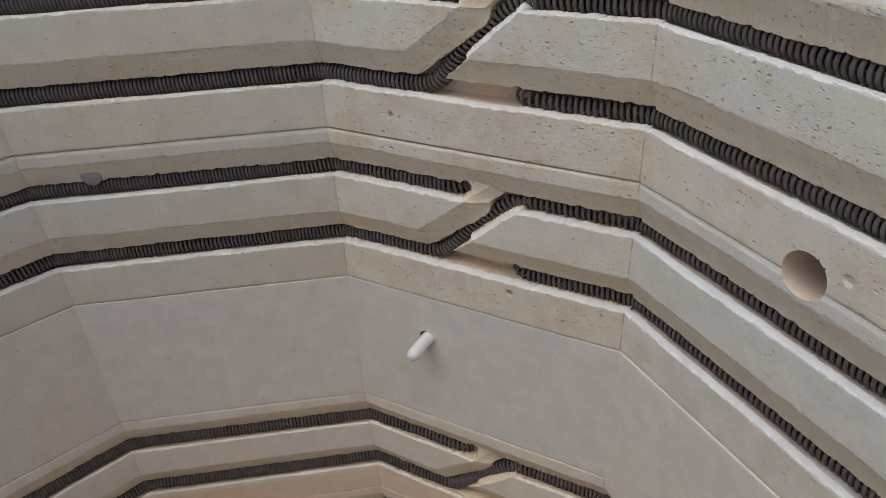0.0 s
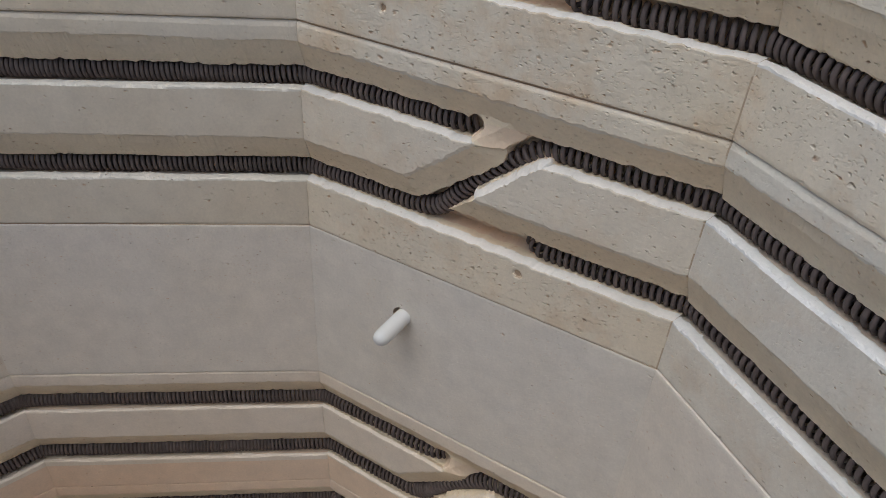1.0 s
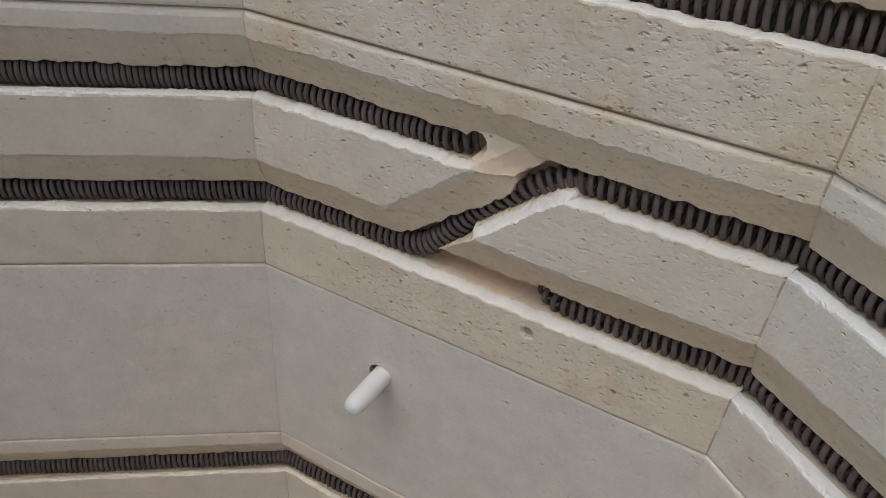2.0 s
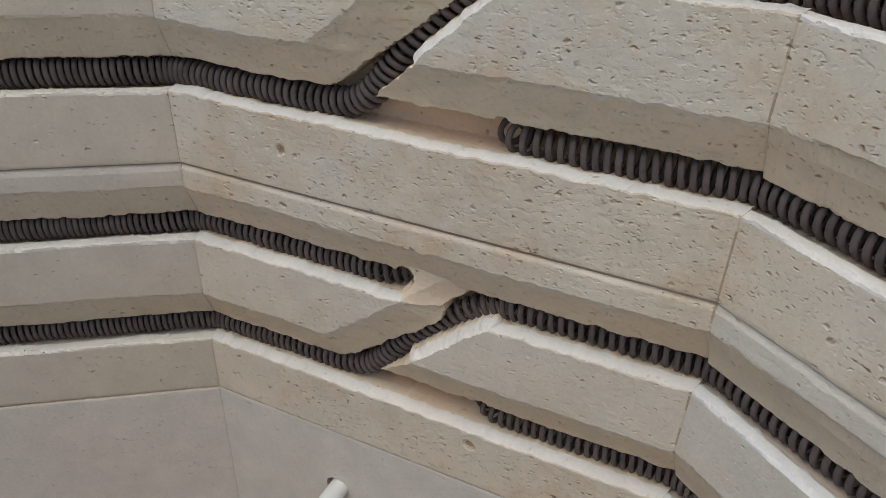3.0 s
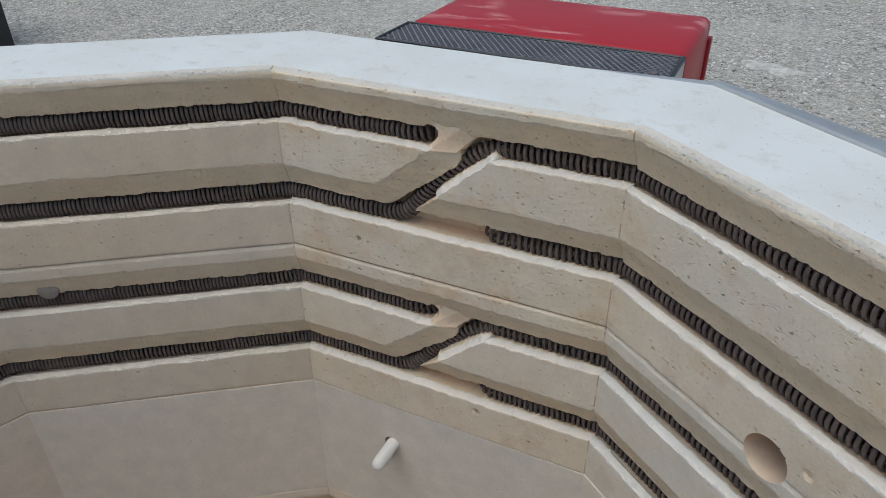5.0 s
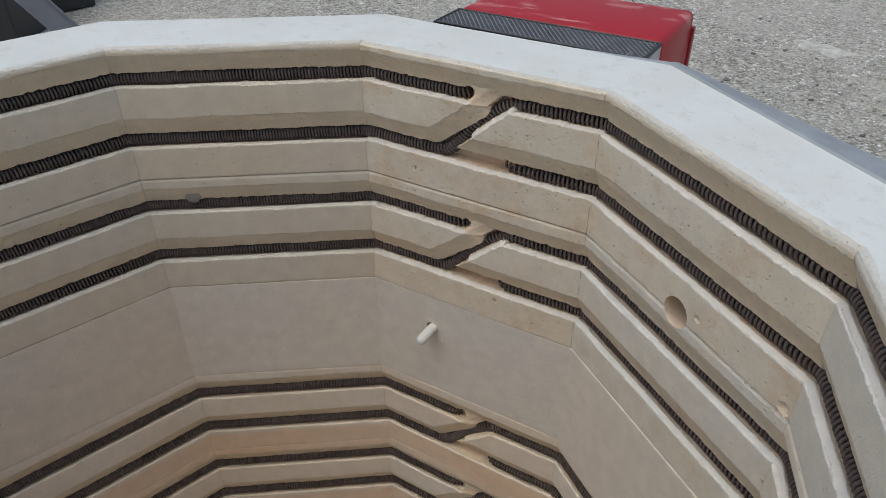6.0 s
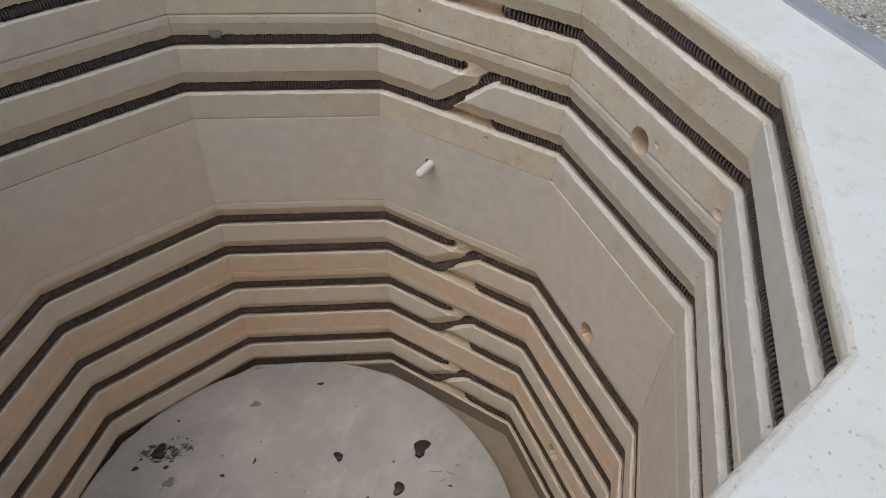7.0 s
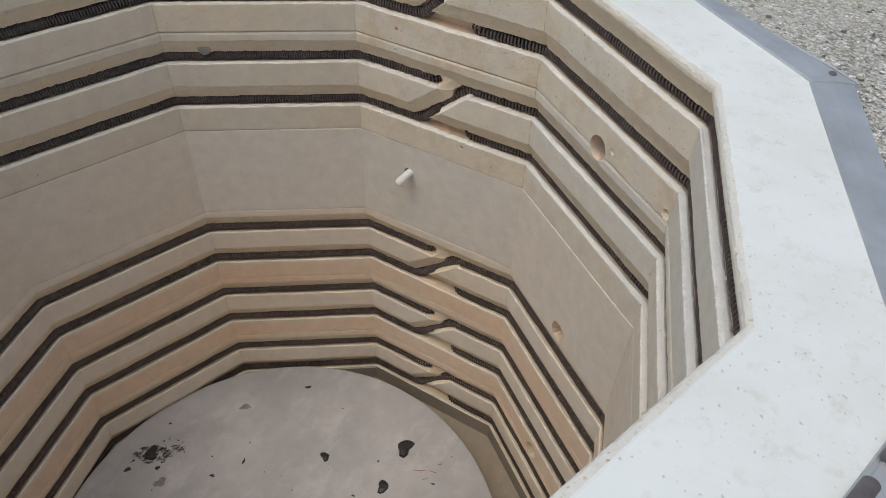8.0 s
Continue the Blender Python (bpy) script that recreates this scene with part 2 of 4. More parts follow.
def stain_material():
    m, t, s = material("mottled_glaze_stain")
    n = noise_of(t, coords_of(t), 130.0, 5.0, 0.75)
    c = ramp(t, n, [(0.38, (0.045, 0.038, 0.04)), (0.46, (0.14, 0.125, 0.125)), (0.52, (0.38, 0.365, 0.36)), (0.60, (0.46, 0.447, 0.442))])
    t.links.new(c, s.inputs["Base Color"])
    s.inputs["Roughness"].default_value = 0.75
    bumped(t, s, n, 0.0006)
    return m


STAIN = stain_material()


def ground_material():
    m, t, s = material("gravel_ground")
    co = coords_of(t)
    broad, mid, fine = noise_of(t, co, 0.9, 5.0, 0.6), noise_of(t, co, 14.0, 6.0, 0.7), noise_of(t, co, 220.0, 4.0, 0.7)
    v = node(t, "ShaderNodeTexVoronoi", Scale=78.0)
    t.links.new(coords_of(t, (1, 1, 1), 0.01, 40.0), v.inputs["Vector"])
    sep = t.nodes.new("ShaderNodeSeparateColor")
    t.links.new(v.outputs["Color"], sep.inputs[0])
    stone = ramp(t, sep.outputs[0], [(0.0, (0.28, 0.265, 0.225)), (0.3, (0.52, 0.50, 0.43)), (0.6, (0.66, 0.63, 0.56)), (0.88, (0.78, 0.755, 0.69)), (1.0, (0.93, 0.92, 0.89))])
    gap = ramp(t, v.outputs["Distance"], [(0.3, grey(1.0)), (0.7, grey(0.72))])
    c = mixed(t, 1.0, stone, gap, "MULTIPLY")
    c = mixed(t, ramp(t, broad, [(0.42, grey(0)), (0.66, grey(0.7))]), c, (0.66, 0.63, 0.56))
    c = mixed(t, 1.0, c, ramp(t, mid, [(0.3, grey(0.75)), (0.7, grey(1.15))]), "MULTIPLY")
    c = mixed(t, 1.0, c, ramp(t, fine, [(0.3, grey(0.8)), (0.7, grey(1.1))]), "MULTIPLY")
    t.links.new(c, s.inputs["Base Color"])
    s.inputs["Roughness"].default_value = 0.95
    bumped(t, s, sums(t, "ADD", sums(t, "MULTIPLY", v.outputs["Distance"], -1.0), sums(t, "MULTIPLY", mid, 0.8)), 0.012)
    return m


def pebble_material():
    m, t, s = material("pebbles")
    g = t.nodes.new("ShaderNodeNewGeometry")
    c = ramp(t, g.outputs["Random Per Island"], [(0.0, (0.13, 0.125, 0.11)), (0.12, (0.34, 0.32, 0.265)), (0.45, (0.52, 0.50, 0.43)), (0.72, (0.62, 0.585, 0.51)), (0.86, (0.74, 0.715, 0.66)), (1.0, (0.95, 0.945, 0.92))])
    c = mixed(t, 1.0, c, ramp(t, noise_of(t, coords_of(t), 150.0, 4.0), [(0.3, grey(0.8)), (0.7, grey(1.1))]), "MULTIPLY")
    t.links.new(c, s.inputs["Base Color"])
    s.inputs["Roughness"].default_value = 0.85
    return m


# ---- mesh helpers ----
def mesh_ob(name, verts, faces, mats, parent=None, label="", slots=None, smooth=False):
    me = bpy.data.meshes.new(name)
    me.from_pydata(verts, [], faces)
    for mt in mats:
        me.materials.append(mt)
    if slots is not None:
        me.polygons.foreach_set("material_index", np.asarray(slots, dtype=np.int32))
    if smooth:
        me.polygons.foreach_set("use_smooth", np.ones(len(me.polygons), dtype=bool))
    me.update()
    ob = new(name, me)
    if parent is not None:
        ob.parent = parent
    if label:
        tagged(ob, label)
    return ob


def part(name, bm, mat, parent, label="", smooth=False):
    me = bpy.data.meshes.new(name)
    bmesh.ops.recalc_face_normals(bm, faces=bm.faces)
    bm.to_mesh(me)
    bm.free()
    me.materials.append(mat)
    if smooth:
        me.polygons.foreach_set("use_smooth", np.ones(len(me.polygons), dtype=bool))
    ob = new(name, me)
    ob.parent = parent
    if label:
        tagged(ob, label)
    return ob


def box_bm(x0, x1, y0, y1, z0, z1, bevel=0.0, segments=2):
    bm = bmesh.new()
    bmesh.ops.create_cube(bm, size=1.0)
    for v in bm.verts:
        v.co = Vector((x0 + (v.co.x + 0.5) * (x1 - x0), y0 + (v.co.y + 0.5) * (y1 - y0), z0 + (v.co.z + 0.5) * (z1 - z0)))
    if bevel:
        bmesh.ops.bevel(bm, geom=bm.edges[:], offset=bevel, segments=segments, affect="EDGES", profile=0.5)
    return bm


def thing(name, label, category, at=(0, 0, 0), group=""):
    ob = new(name)
    ob.location = at
    ob.empty_display_size = 0.05
    return tagged(ob, label, category, group)


# ---- ground ----
def build_ground():
    n = 48
    xs = np.concatenate([-np.geomspace(400, 4, n // 2), np.linspace(-3.6, 3.6, n // 2), np.geomspace(4, 400, n // 2)])
    gx, gy = np.meshgrid(xs, xs, indexing="ij")
    near = np.exp(-(gx ** 2 + gy ** 2) / 60)
    z = (ripple(gx * 1.3, gy * 1.3, 5) * 0.008 + ripple(gx * 0.35, gy * 0.35, 6) * 0.01) * near
    c = len(xs)
    ids = np.arange(c * c).reshape(c, c)
    quads = np.stack([ids[:-1, :-1], ids[1:, :-1], ids[1:, 1:], ids[:-1, 1:]], -1).reshape(-1, 4)
    ob = mesh_ob("ground", np.stack([gx, gy, z], -1).reshape(-1, 3).tolist(), quads.tolist(), [ground_material()], smooth=True)
    tagged(ob, "grey gravel yard of packed small stones and dust", "ground", kind="structure")
    rng = np.random.RandomState(11)
    base = bmesh.new()
    bmesh.ops.create_icosphere(base, subdivisions=1, radius=1.0)
    bv = np.array([v.co[:] for v in base.verts])
    bf = np.array([[v.index for v in f.verts] for f in base.faces])
    base.free()
    count = 44000
    px, py = rng.uniform(-2.6, 2.6, count), rng.uniform(0.55, 5.6, count)
    size = np.clip(rng.lognormal(-5.35, 0.42, count), 0.002, 0.011)
    verts = bv[None] * (1 + rng.uniform(-0.22, 0.22, (count, len(bv), 1)))
    verts = verts * (size[:, None] * rng.uniform(0.45, 1.4, (count, 3)) * [1, 1, 0.55])[:, None, :]
    turn = rng.uniform(0, 6.28, count)
    cs, sn = np.cos(turn)[:, None], np.sin(turn)[:, None]
    vx, vy = verts[..., 0] * cs - verts[..., 1] * sn, verts[..., 0] * sn + verts[..., 1] * cs
    verts = np.stack([vx + px[:, None], vy + py[:, None], verts[..., 2] + size[:, None] * 0.15], -1).reshape(-1, 3)
    faces = (bf[None] + (np.arange(count) * len(bv))[:, None, None]).reshape(-1, 3)
    ob = mesh_ob("gravel", verts.tolist(), faces.tolist(), [pebble_material()])
    tagged(ob, "loose grey and pale pebbles lying on the yard", "gravel", kind="stuff")


build_ground()

# ---- kiln ----
kiln = thing("kiln", "open ten-sided electric pottery kiln of cream firebrick", "kiln")


def solid_from_grid(name, P, D, mats, side, row, front_slots, gap=0.00004):
    """A brick from a grid of front points P (columns, rows, [s, z]) and depths D; closed behind at the wall's thickness."""
    out, right = frame_of(side)
    nc, nr = D.shape
    half = (AP + D) * T18 - gap
    s = P[..., 0] * half
    front = (AP + D)[..., None] * np.array(out) + s[..., None] * np.array(right)
    front[..., 2] = P[..., 1]
    ring = [(i, 0) for i in range(nc)] + [(nc - 1, j) for j in range(1, nr)] + [(i, nr - 1) for i in range(nc - 2, -1, -1)] + [(0, j) for j in range(nr - 2, 0, -1)]
    ids = np.arange(nc * nr).reshape(nc, nr)
    verts = front.reshape(-1, 3)
    back = []
    hb = (AP + WALL) * T18 - gap
    for i, j in ring:
        p = np.array(out) * (AP + WALL) + np.array(right) * (P[i, j, 0] * hb)
        p[2] = P[i, j, 1]
        back.append(p)
    verts = np.concatenate([verts, np.array(back)])
    quads = np.stack([ids[:-1, :-1], ids[:-1, 1:], ids[1:, 1:], ids[1:, :-1]], -1).reshape(-1, 4)
    slots = np.array(front_slots)
    if row < 2 and side == 0:
        # brown stain along the upright joint
        edge = slots[-1:]
        broken = ripple(np.arange(edge.shape[1]) / 9.0, np.full(edge.shape[1], row * 3.0), 61)[None, :] > -0.15
        edge[((edge == 0) | (edge == 3)) & broken] = 2
    slots = slots.reshape(-1)
    m = len(ring)
    r = np.array([ids[i, j] for i, j in ring])
    b = nc * nr + np.arange(m)
    sides = np.stack([r, np.roll(r, -1), np.roll(b, -1), b], -1)
    faces = quads.tolist() + sides.tolist() + [b[::-1].tolist()]
    slots = np.concatenate([slots, np.full(m + 1, 2 if side == 0 and row < 2 else 0)])
    return mesh_ob(name, settled(verts).tolist(), faces, mats, kiln, "", slots)


def brick_set(row, side):
    if row == 2:
        return [PLAIN_BRICK, POCKET_MAT, JOINT_MAT, PLAIN_BRICK, PLAIN_BRICK, PLAIN_BRICK, PLAIN_BRICK]
    # upper rows: sides 8-9 coloured darker, 2-7 lighter, for the light they get
    face = LOW_BRICK if row > 2 else (MILD_BRICK if row else BRICK) if side in (0, 1) else FEW_PITS if side > 7 else LIGHTENED_BRICK
    return [face, POCKET_MAT, JOINT_MAT, (WARM_BRICK if side == 0 or (row, side) == (0, 1) else face) if row < 2 else PEACH_BRICK, LIT_GROOVE_BRICK, RIM_BRICK if row == 0 else DULL_SHADED_BRICK if row == 5 else LOW_BRICK, (LIT_CUT_BRICK if side in (0, 1, 2) else LIGHTENED_BRICK) if row < 2 else LOW_BRICK]


def ledge_of(row):
    """Depth of the lip's flat in front of the coil."""
    return 0.0060 if row < 2 else 0.0024


def bevel_drop(row, side):
    return BEVEL_DROP + (0.0005 if row == 0 else 0.0) + (0.0018 if side == 1 and row < 2 else 0.0)


def groove_knots(u, lip, above, row, side):
    """Knots down one groove: distance below the row's top, depth, jitter, and the material below the knot."""
    e, flat = u + bevel_drop(row, side), ledge_of(row)
    return [(u - 0.0010, 0.0, 0.3, above), (u - 0.0001, 0.0001, 1.0, 4), (u + 0.0006, 0.0005, 1.0, 4), (u + 0.005, BEVEL_D * 0.33, 0.4, 4), (u + 0.0105, BEVEL_D * 0.68, 0.4, 4),
            (e - 0.0006, BEVEL_D - 0.0003, 0.9, 4), (e, BEVEL_D + 0.0008, 1.0, 1), (e - 0.0024, BEVEL_D + 0.0028, 0.2, 1), (e - 0.0024, POCKET - 0.003, 0.2, 1), (e - 0.0006, POCKET - 0.0004, 0.1, 1),
            (lip + TROUGH * 0.6, POCKET, 0.1, 1), (lip + TROUGH, POCKET - 0.002, 0.05, 1), (lip + TROUGH, flat + 0.0028, 0.05, 1), (lip + TROUGH * 0.8, flat + 0.0010, 0.3, 1),
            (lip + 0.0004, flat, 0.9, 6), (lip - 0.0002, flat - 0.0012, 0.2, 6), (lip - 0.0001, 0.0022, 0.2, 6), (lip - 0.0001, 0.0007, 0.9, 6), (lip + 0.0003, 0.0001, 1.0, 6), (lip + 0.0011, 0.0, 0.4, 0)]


def face_knots(a, b, slot, step=0.006):
    n = max(1, int((b - a) / step))
    return [(a + (b - a) * (k + 0.5) / n, 0.0, 0.0, slot) for k in range(n)]


def drill(P, D, top, half, hole, cell):
    """Sinks a round hole into a grid of front points, with its rim drawn onto the circle; returns which points lie inside."""
    hs, hz, hr, hd = hole
    x, y = P[..., 0] * half - hs, RIM - top - P[..., 1] - hz
    rr = np.maximum(np.hypot(x, y), 1e-6)
    if hd < 0.01:
        # a shallow nick
        D[:] = np.maximum(D, np.clip((hr - rr) * 1.2, 0, hd))
        return rr < hr
    inside, rim = rr < hr, (rr >= hr) & (rr < hr + cell)
    to = np.where(inside, (hr - 0.0002) * np.clip(rr / (hr - cell), 0, 1), np.where(rim, hr, rr))
    P[..., 0] += x * (to / rr - 1) / half
    P[..., 1] -= y * (to / rr - 1)
    D[:] = np.where(inside, hd, np.where(rim, np.minimum(D, 0.0006), D))
    return inside


def plain_brick(row, side, holes=(), nc=121, step=0.006):
    seed = 100 + row * 10 + side
    top = ROW_TOPS[row]
    bottom = (ROW_TOPS + (ROW_END,))[row + 1]
    h = bottom - top
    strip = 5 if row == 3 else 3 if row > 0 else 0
    chamfer = 2 if row == 2 and side in (0, 8, 9) else strip
    sunk = 0.6 if side == 1 else 1.0
    if row == 0:
        knots = [(0.0006, 0.0090, 0.1, 5), (0.0007, 0.0042, 0.3, 5), (0.0011, 0.0018, 0.6, 5), (0.0018, 0.0008, 0.8, 5), (0.0027, 0.0003, 0.7, 0), (0.0040, 0.0, 0.4, 0), (0.0050, 0.0, 0.2, 0)]
    else:
        knots = [(0.00008, 0.0024 * sunk, 0.0, chamfer), (0.0006, 0.0011 * sunk, 0.3, chamfer), (0.0016, 0.0004, 0.5, strip), (0.0030, 0.0, 0.3, strip)] if row == 1 else [(0.00008, 0.0010, 0.0, chamfer), (0.0004, 0.00025, 0.3, strip), (0.0014, 0.0, 0.2, strip)]
    # the lowest strip of wall has shade put into its colour
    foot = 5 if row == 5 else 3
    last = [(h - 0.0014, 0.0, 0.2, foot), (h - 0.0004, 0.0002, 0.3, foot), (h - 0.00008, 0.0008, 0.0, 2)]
    if row in GROOVES:
        u1, l1, u2, l2 = GROOVES[row]
        if row > 0:
            knots += face_knots(0.0032, u1 - 0.0012, strip, step)
        knots += groove_knots(u1, l1, strip, row, side) + face_knots(l1 + 0.0014, u2 - 0.0012, 0) + groove_knots(u2, l2, 0, row, side) + face_knots(l2 + 0.0014, h - 0.0014, foot, step)
    else:
        knots += face_knots(0.0016, h - 0.0014, 0, step)
    knots += last
    t = np.linspace(-1, 1, nc)
    col = t * AP * T18
    P = np.zeros((nc, len(knots), 2))
    D = np.zeros((nc, len(knots)))
    chip = np.clip(ripple(col / 0.011 + seed * 3.1, col * 0 + 7, 21) - 0.35, 0, 1) * 0.0016
    fade = np.clip((1 - np.abs(t)) / 0.05, 0, 1)
    for k, (z, d, j, _) in enumerate(knots):
        wob = ripple(col / 0.0042 + seed, col * 0 + k // 3, 22) * 0.00042 + ripple(col / 0.0017 + seed, col * 0 + k // 2, 23) * 0.00028 + (ripple(col / 0.0008 + seed, col * 0 + k // 2, 26) * 0.00022 if nc > 130 else 0)
        slow = ripple(col / 0.03 + seed, col * 0 + k // 6, 24) * 0.0004 if 0.002 < z < h - 0.006 and row in GROOVES else 0
        wob, slow = wob * fade, slow * fade
        P[:, k, 0] = t
        P[:, k, 1] = RIM - top - z + j * wob + slow
        D[:, k] = d + np.abs(wob) * j * 0.7 + (chip * j if j >= 0.9 and d < 0.003 else 0)
    D += ripple(col / 0.05 + seed, col * 0, 25)[:, None] * 0.0002 + (np.random.RandomState(seed).uniform(-0.00015, 0.00015) if row != 2 else 0.0)
    edge = np.clip((np.abs(t) - 0.992) / 0.008, 0, 1)[:, None]
    D += edge * (0.0 if row == 2 else 0.0002)
    D += {(2, 1): -0.0005, (2, 0): 0.00015}.get((row, side), 0.0)
    slots = np.broadcast_to(np.array([k[3] for k in knots[:-1]])[None, :], (nc - 1, len(knots) - 1)).copy()
    for hole in holes:
        inside = drill(P, D, top, AP * T18, hole, 0.0011)
        if hole[3] > 0.01:
            slots[inside[:-1, :-1] | inside[1:, 1:] | inside[1:, :-1] | inside[:-1, 1:]] = 1
    return solid_from_grid("brick", P, D, brick_set(row, side), side, row, slots, 0.00002 if row == 2 else 0.00004)


def seg_dist(s, z, a, b):
    ax, ay = a
    dx, dy = b[0] - ax, b[1] - ay
    k = np.clip(((s - ax) * dx + (z - ay) * dy) / (dx * dx + dy * dy), 0, 1)
    return np.hypot(s - ax - k * dx, z - ay - k * dy)


def carved_brick(row, side, step, holes=()):
    """A brick on a fine grid: grooves, the crossing of the two grooves, and round holes."""
    seed = 100 + row * 10 + side
    top = ROW_TOPS[row]
    h = (ROW_TOPS + (ROW_END,))[row + 1] - top
    half = AP * T18
    nc, nr = int(2 * half / step) + 1, int(h / step) + 1
    t = np.linspace(-1, 1, nc)
    z = np.linspace(0.0006 if row == 0 else 0.0001, h - 0.0001, nr)
    g_ = GROOVES[row]
    lips = np.concatenate([np.arange(-5, 3) * 0.0003 + g_[1], np.arange(-5, 3) * 0.0003 + g_[3], np.array([0, 0.0004]) + g_[0], np.array([0, 0.0004]) + g_[2]])
    z = np.unique(np.round(np.concatenate([z[np.abs(z[:, None] - lips[None]).min(1) > 0.00022], lips]), 7))
    S, Z = np.meshgrid(t * half, z, indexing="ij")
    w1 = ripple(S / 0.0042 + seed, Z / 0.0042, 31) * 0.0005 + ripple(S / 0.0017 + seed, Z / 0.0017, 32) * 0.0003
    w2 = ripple(S / 0.0042 + seed, Z / 0.0042, 33) * 0.0005 + ripple(S / 0.0017 + seed, Z / 0.0017, 34) * 0.0003
    # the field is worked out on straight edges; the worn, wavy outline comes from moving its points
    s, q = S, Z
    edge = np.clip(np.minimum(Z - z[0] - 0.002, z[-1] - Z - 0.002) / 0.004, 0, 1) * np.clip((half - np.abs(S) - 0.001) / 0.004, 0, 1)
    w1, w2 = w1 * edge, (w2 + ripple(S / 0.03 + seed, Z * 0, 35) * 0.0004) * edge
    u1, l1, u2, l2 = GROOVES[row]
    g1, g2 = (q > u1) & (q < l1), (q > u2) & (q < l2)
    far = 0.3
    LT, LB, RB, RT = (-0.0040, l1), (-0.0365, u2), (0.0004, u2), (0.0297, l1)
    k = (q - l1) / (u2 - l1)
    mid = (k >= 0) & (k <= 1) & (s > LT[0] + (LB[0] - LT[0]) * k) & (s < RT[0] + (RB[0] - RT[0]) * k)
    inside = g1 | g2 | mid
    up = np.minimum(np.where(q > u1, q - u1, 9), 9)
    below_l1 = q >= l1
    left = np.minimum(seg_dist(s, q, (-far, u2), LB), seg_dist(s, q, LB, LT))
    up = np.minimum(up, np.where(below_l1, left, 9))
    lean = (RT[0] - RB[0]) / (u2 - l1)
    up = np.minimum(up, np.where((q >= u2) & (s > RB[0] - (q - u2) * lean), q - u2, 9))
    lo = np.where((q < l1) & (s < LT[0] + 0.0004), np.maximum(l1 - q, 0.00002), 9)
    lo = np.minimum(lo, np.where(q < u2, seg_dist(s, q, RT, (far, l1)), 9))
    slant = np.where((q < u2) & (q > l1 - 0.004), seg_dist(s, q, RB, RT), 9)
    lo = np.minimum(lo, np.abs(l2 - q))
    drop, flat = bevel_drop(row, side), ledge_of(row)
    bev = np.where(up < drop, up * BEVEL_D / drop, POCKET)
    D = np.where(inside, np.minimum(bev, np.clip(lo * flat / 0.0003, 0, POCKET)), 0)
    D = np.where(inside, np.minimum(D, np.clip(np.where(slant < 0.0026, slant * 2.0, 0.0052 + (slant - 0.0026) * 6), 0, POCKET)), 0)
    # soft ramp from the slanting channel's slope up into the end of the upper groove
    lead = math.hypot(LT[0] - LB[0], u2 - l1)
    off = ((s - LT[0]) * (u2 - l1) + (q - l1) * (LT[0] - LB[0])) / lead
    clear = np.abs((s - RB[0]) * (l1 - u2) - (q - u2) * (RT[0] - RB[0])) / math.hypot(RT[0] - RB[0], l1 - u2)
    rise = np.clip(off, 0, 1) * BEVEL_D / drop + 0.0066 * (1 - np.exp(-np.clip(l1 - q, 0, 1) / 0.0080)) + np.clip((0.0132 - clear) / 0.003, 0, 1) * 0.02
    D = np.where(inside & (q < l1) & (s > LT[0]) & (s < RT[0]), np.minimum(D, rise), D)
    sink = np.where(inside, (LEDGE_FALL * np.minimum(D, flat) + TROUGH * 0.85 * np.clip((D - flat) / 0.0025, 0, 1)) * np.clip(1 - (lo - 0.0012) / 0.0065, 0, 1), 0)
    ledge = np.minimum(lo, slant * 0.26)
    # worn arrises
    D = np.where(~inside, D + np.clip(0.0005 - np.minimum(seg_dist(s, q, (-far, l1), (far, l1)), np.abs(q - l2)), 0, 1) * 0.6, D)
    for hs, hz, hr, hd in holes:
        rr = np.hypot(s - hs, q - hz)
        D = np.maximum(D, np.clip((hr - rr) * 40, 0, hd))
        D = np.where((rr >= hr) & (rr < hr + 0.001) & (D < 0.002), D + (hr + 0.001 - rr) * 0.5, D)
    ds, dz = np.zeros_like(S), np.zeros_like(S)
    for a, b in ((RB, RT), (LB, LT)):
        ex, ey = b[0] - a[0], b[1] - a[1]
        k = ((s - a[0]) * ex + (q - a[1]) * ey) / (ex * ex + ey * ey)
        nx, nz = a[0] + k * ex - s, a[1] + k * ey - q
        near = (np.hypot(nx, nz) < step * 0.55) & (k > 0.02) & (k < 0.98)
        ds, dz = np.where(near, nx, ds), np.where(near, nz, dz)
        D = np.where(near, 0.0, D)
    D += np.abs(ripple(S / 0.003 + seed, Z / 0.003, 36)) * 0.00012 + ripple(S / 0.05 + seed, Z / 0.2, 37) * 0.0002
    rim = np.minimum(Z - z[0], z[-1] - Z)
    D += np.clip(0.0007 - rim, 0, 1) * 0.5
    if row == 0:
        D += np.clip((0.0032 - (Z - z[0])) / 0.0032, 0, 1) ** 3.4 * 0.0090
    if row == 1:
        D += np.clip((0.0030 - (Z - z[0])) / 0.0030, 0, 1) ** 2.2 * 0.0016
    D += np.clip(np.abs(S) - half + 0.0006, 0, 1) * 0.5
    P = np.stack([np.broadcast_to(t[:, None], S.shape) + (ds + w1) / half, RIM - top - Z - dz - w2 - sink], -1)
    deep = (D[:-1, :-1] + D[1:, 1:] + D[:-1, 1:] + D[1:, :-1]) / 4
    zz = (Z[:-1, :-1] + Z[1:, 1:]) / 2
    slots = np.where(deep > 0.0105, 1, 0)
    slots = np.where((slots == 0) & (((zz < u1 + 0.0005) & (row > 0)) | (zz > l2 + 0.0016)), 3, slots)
    slots = np.where((deep > 0.0007) & (deep < 0.0105) & (zz > u1) & (zz < l2 + 0.0005), 4, slots)
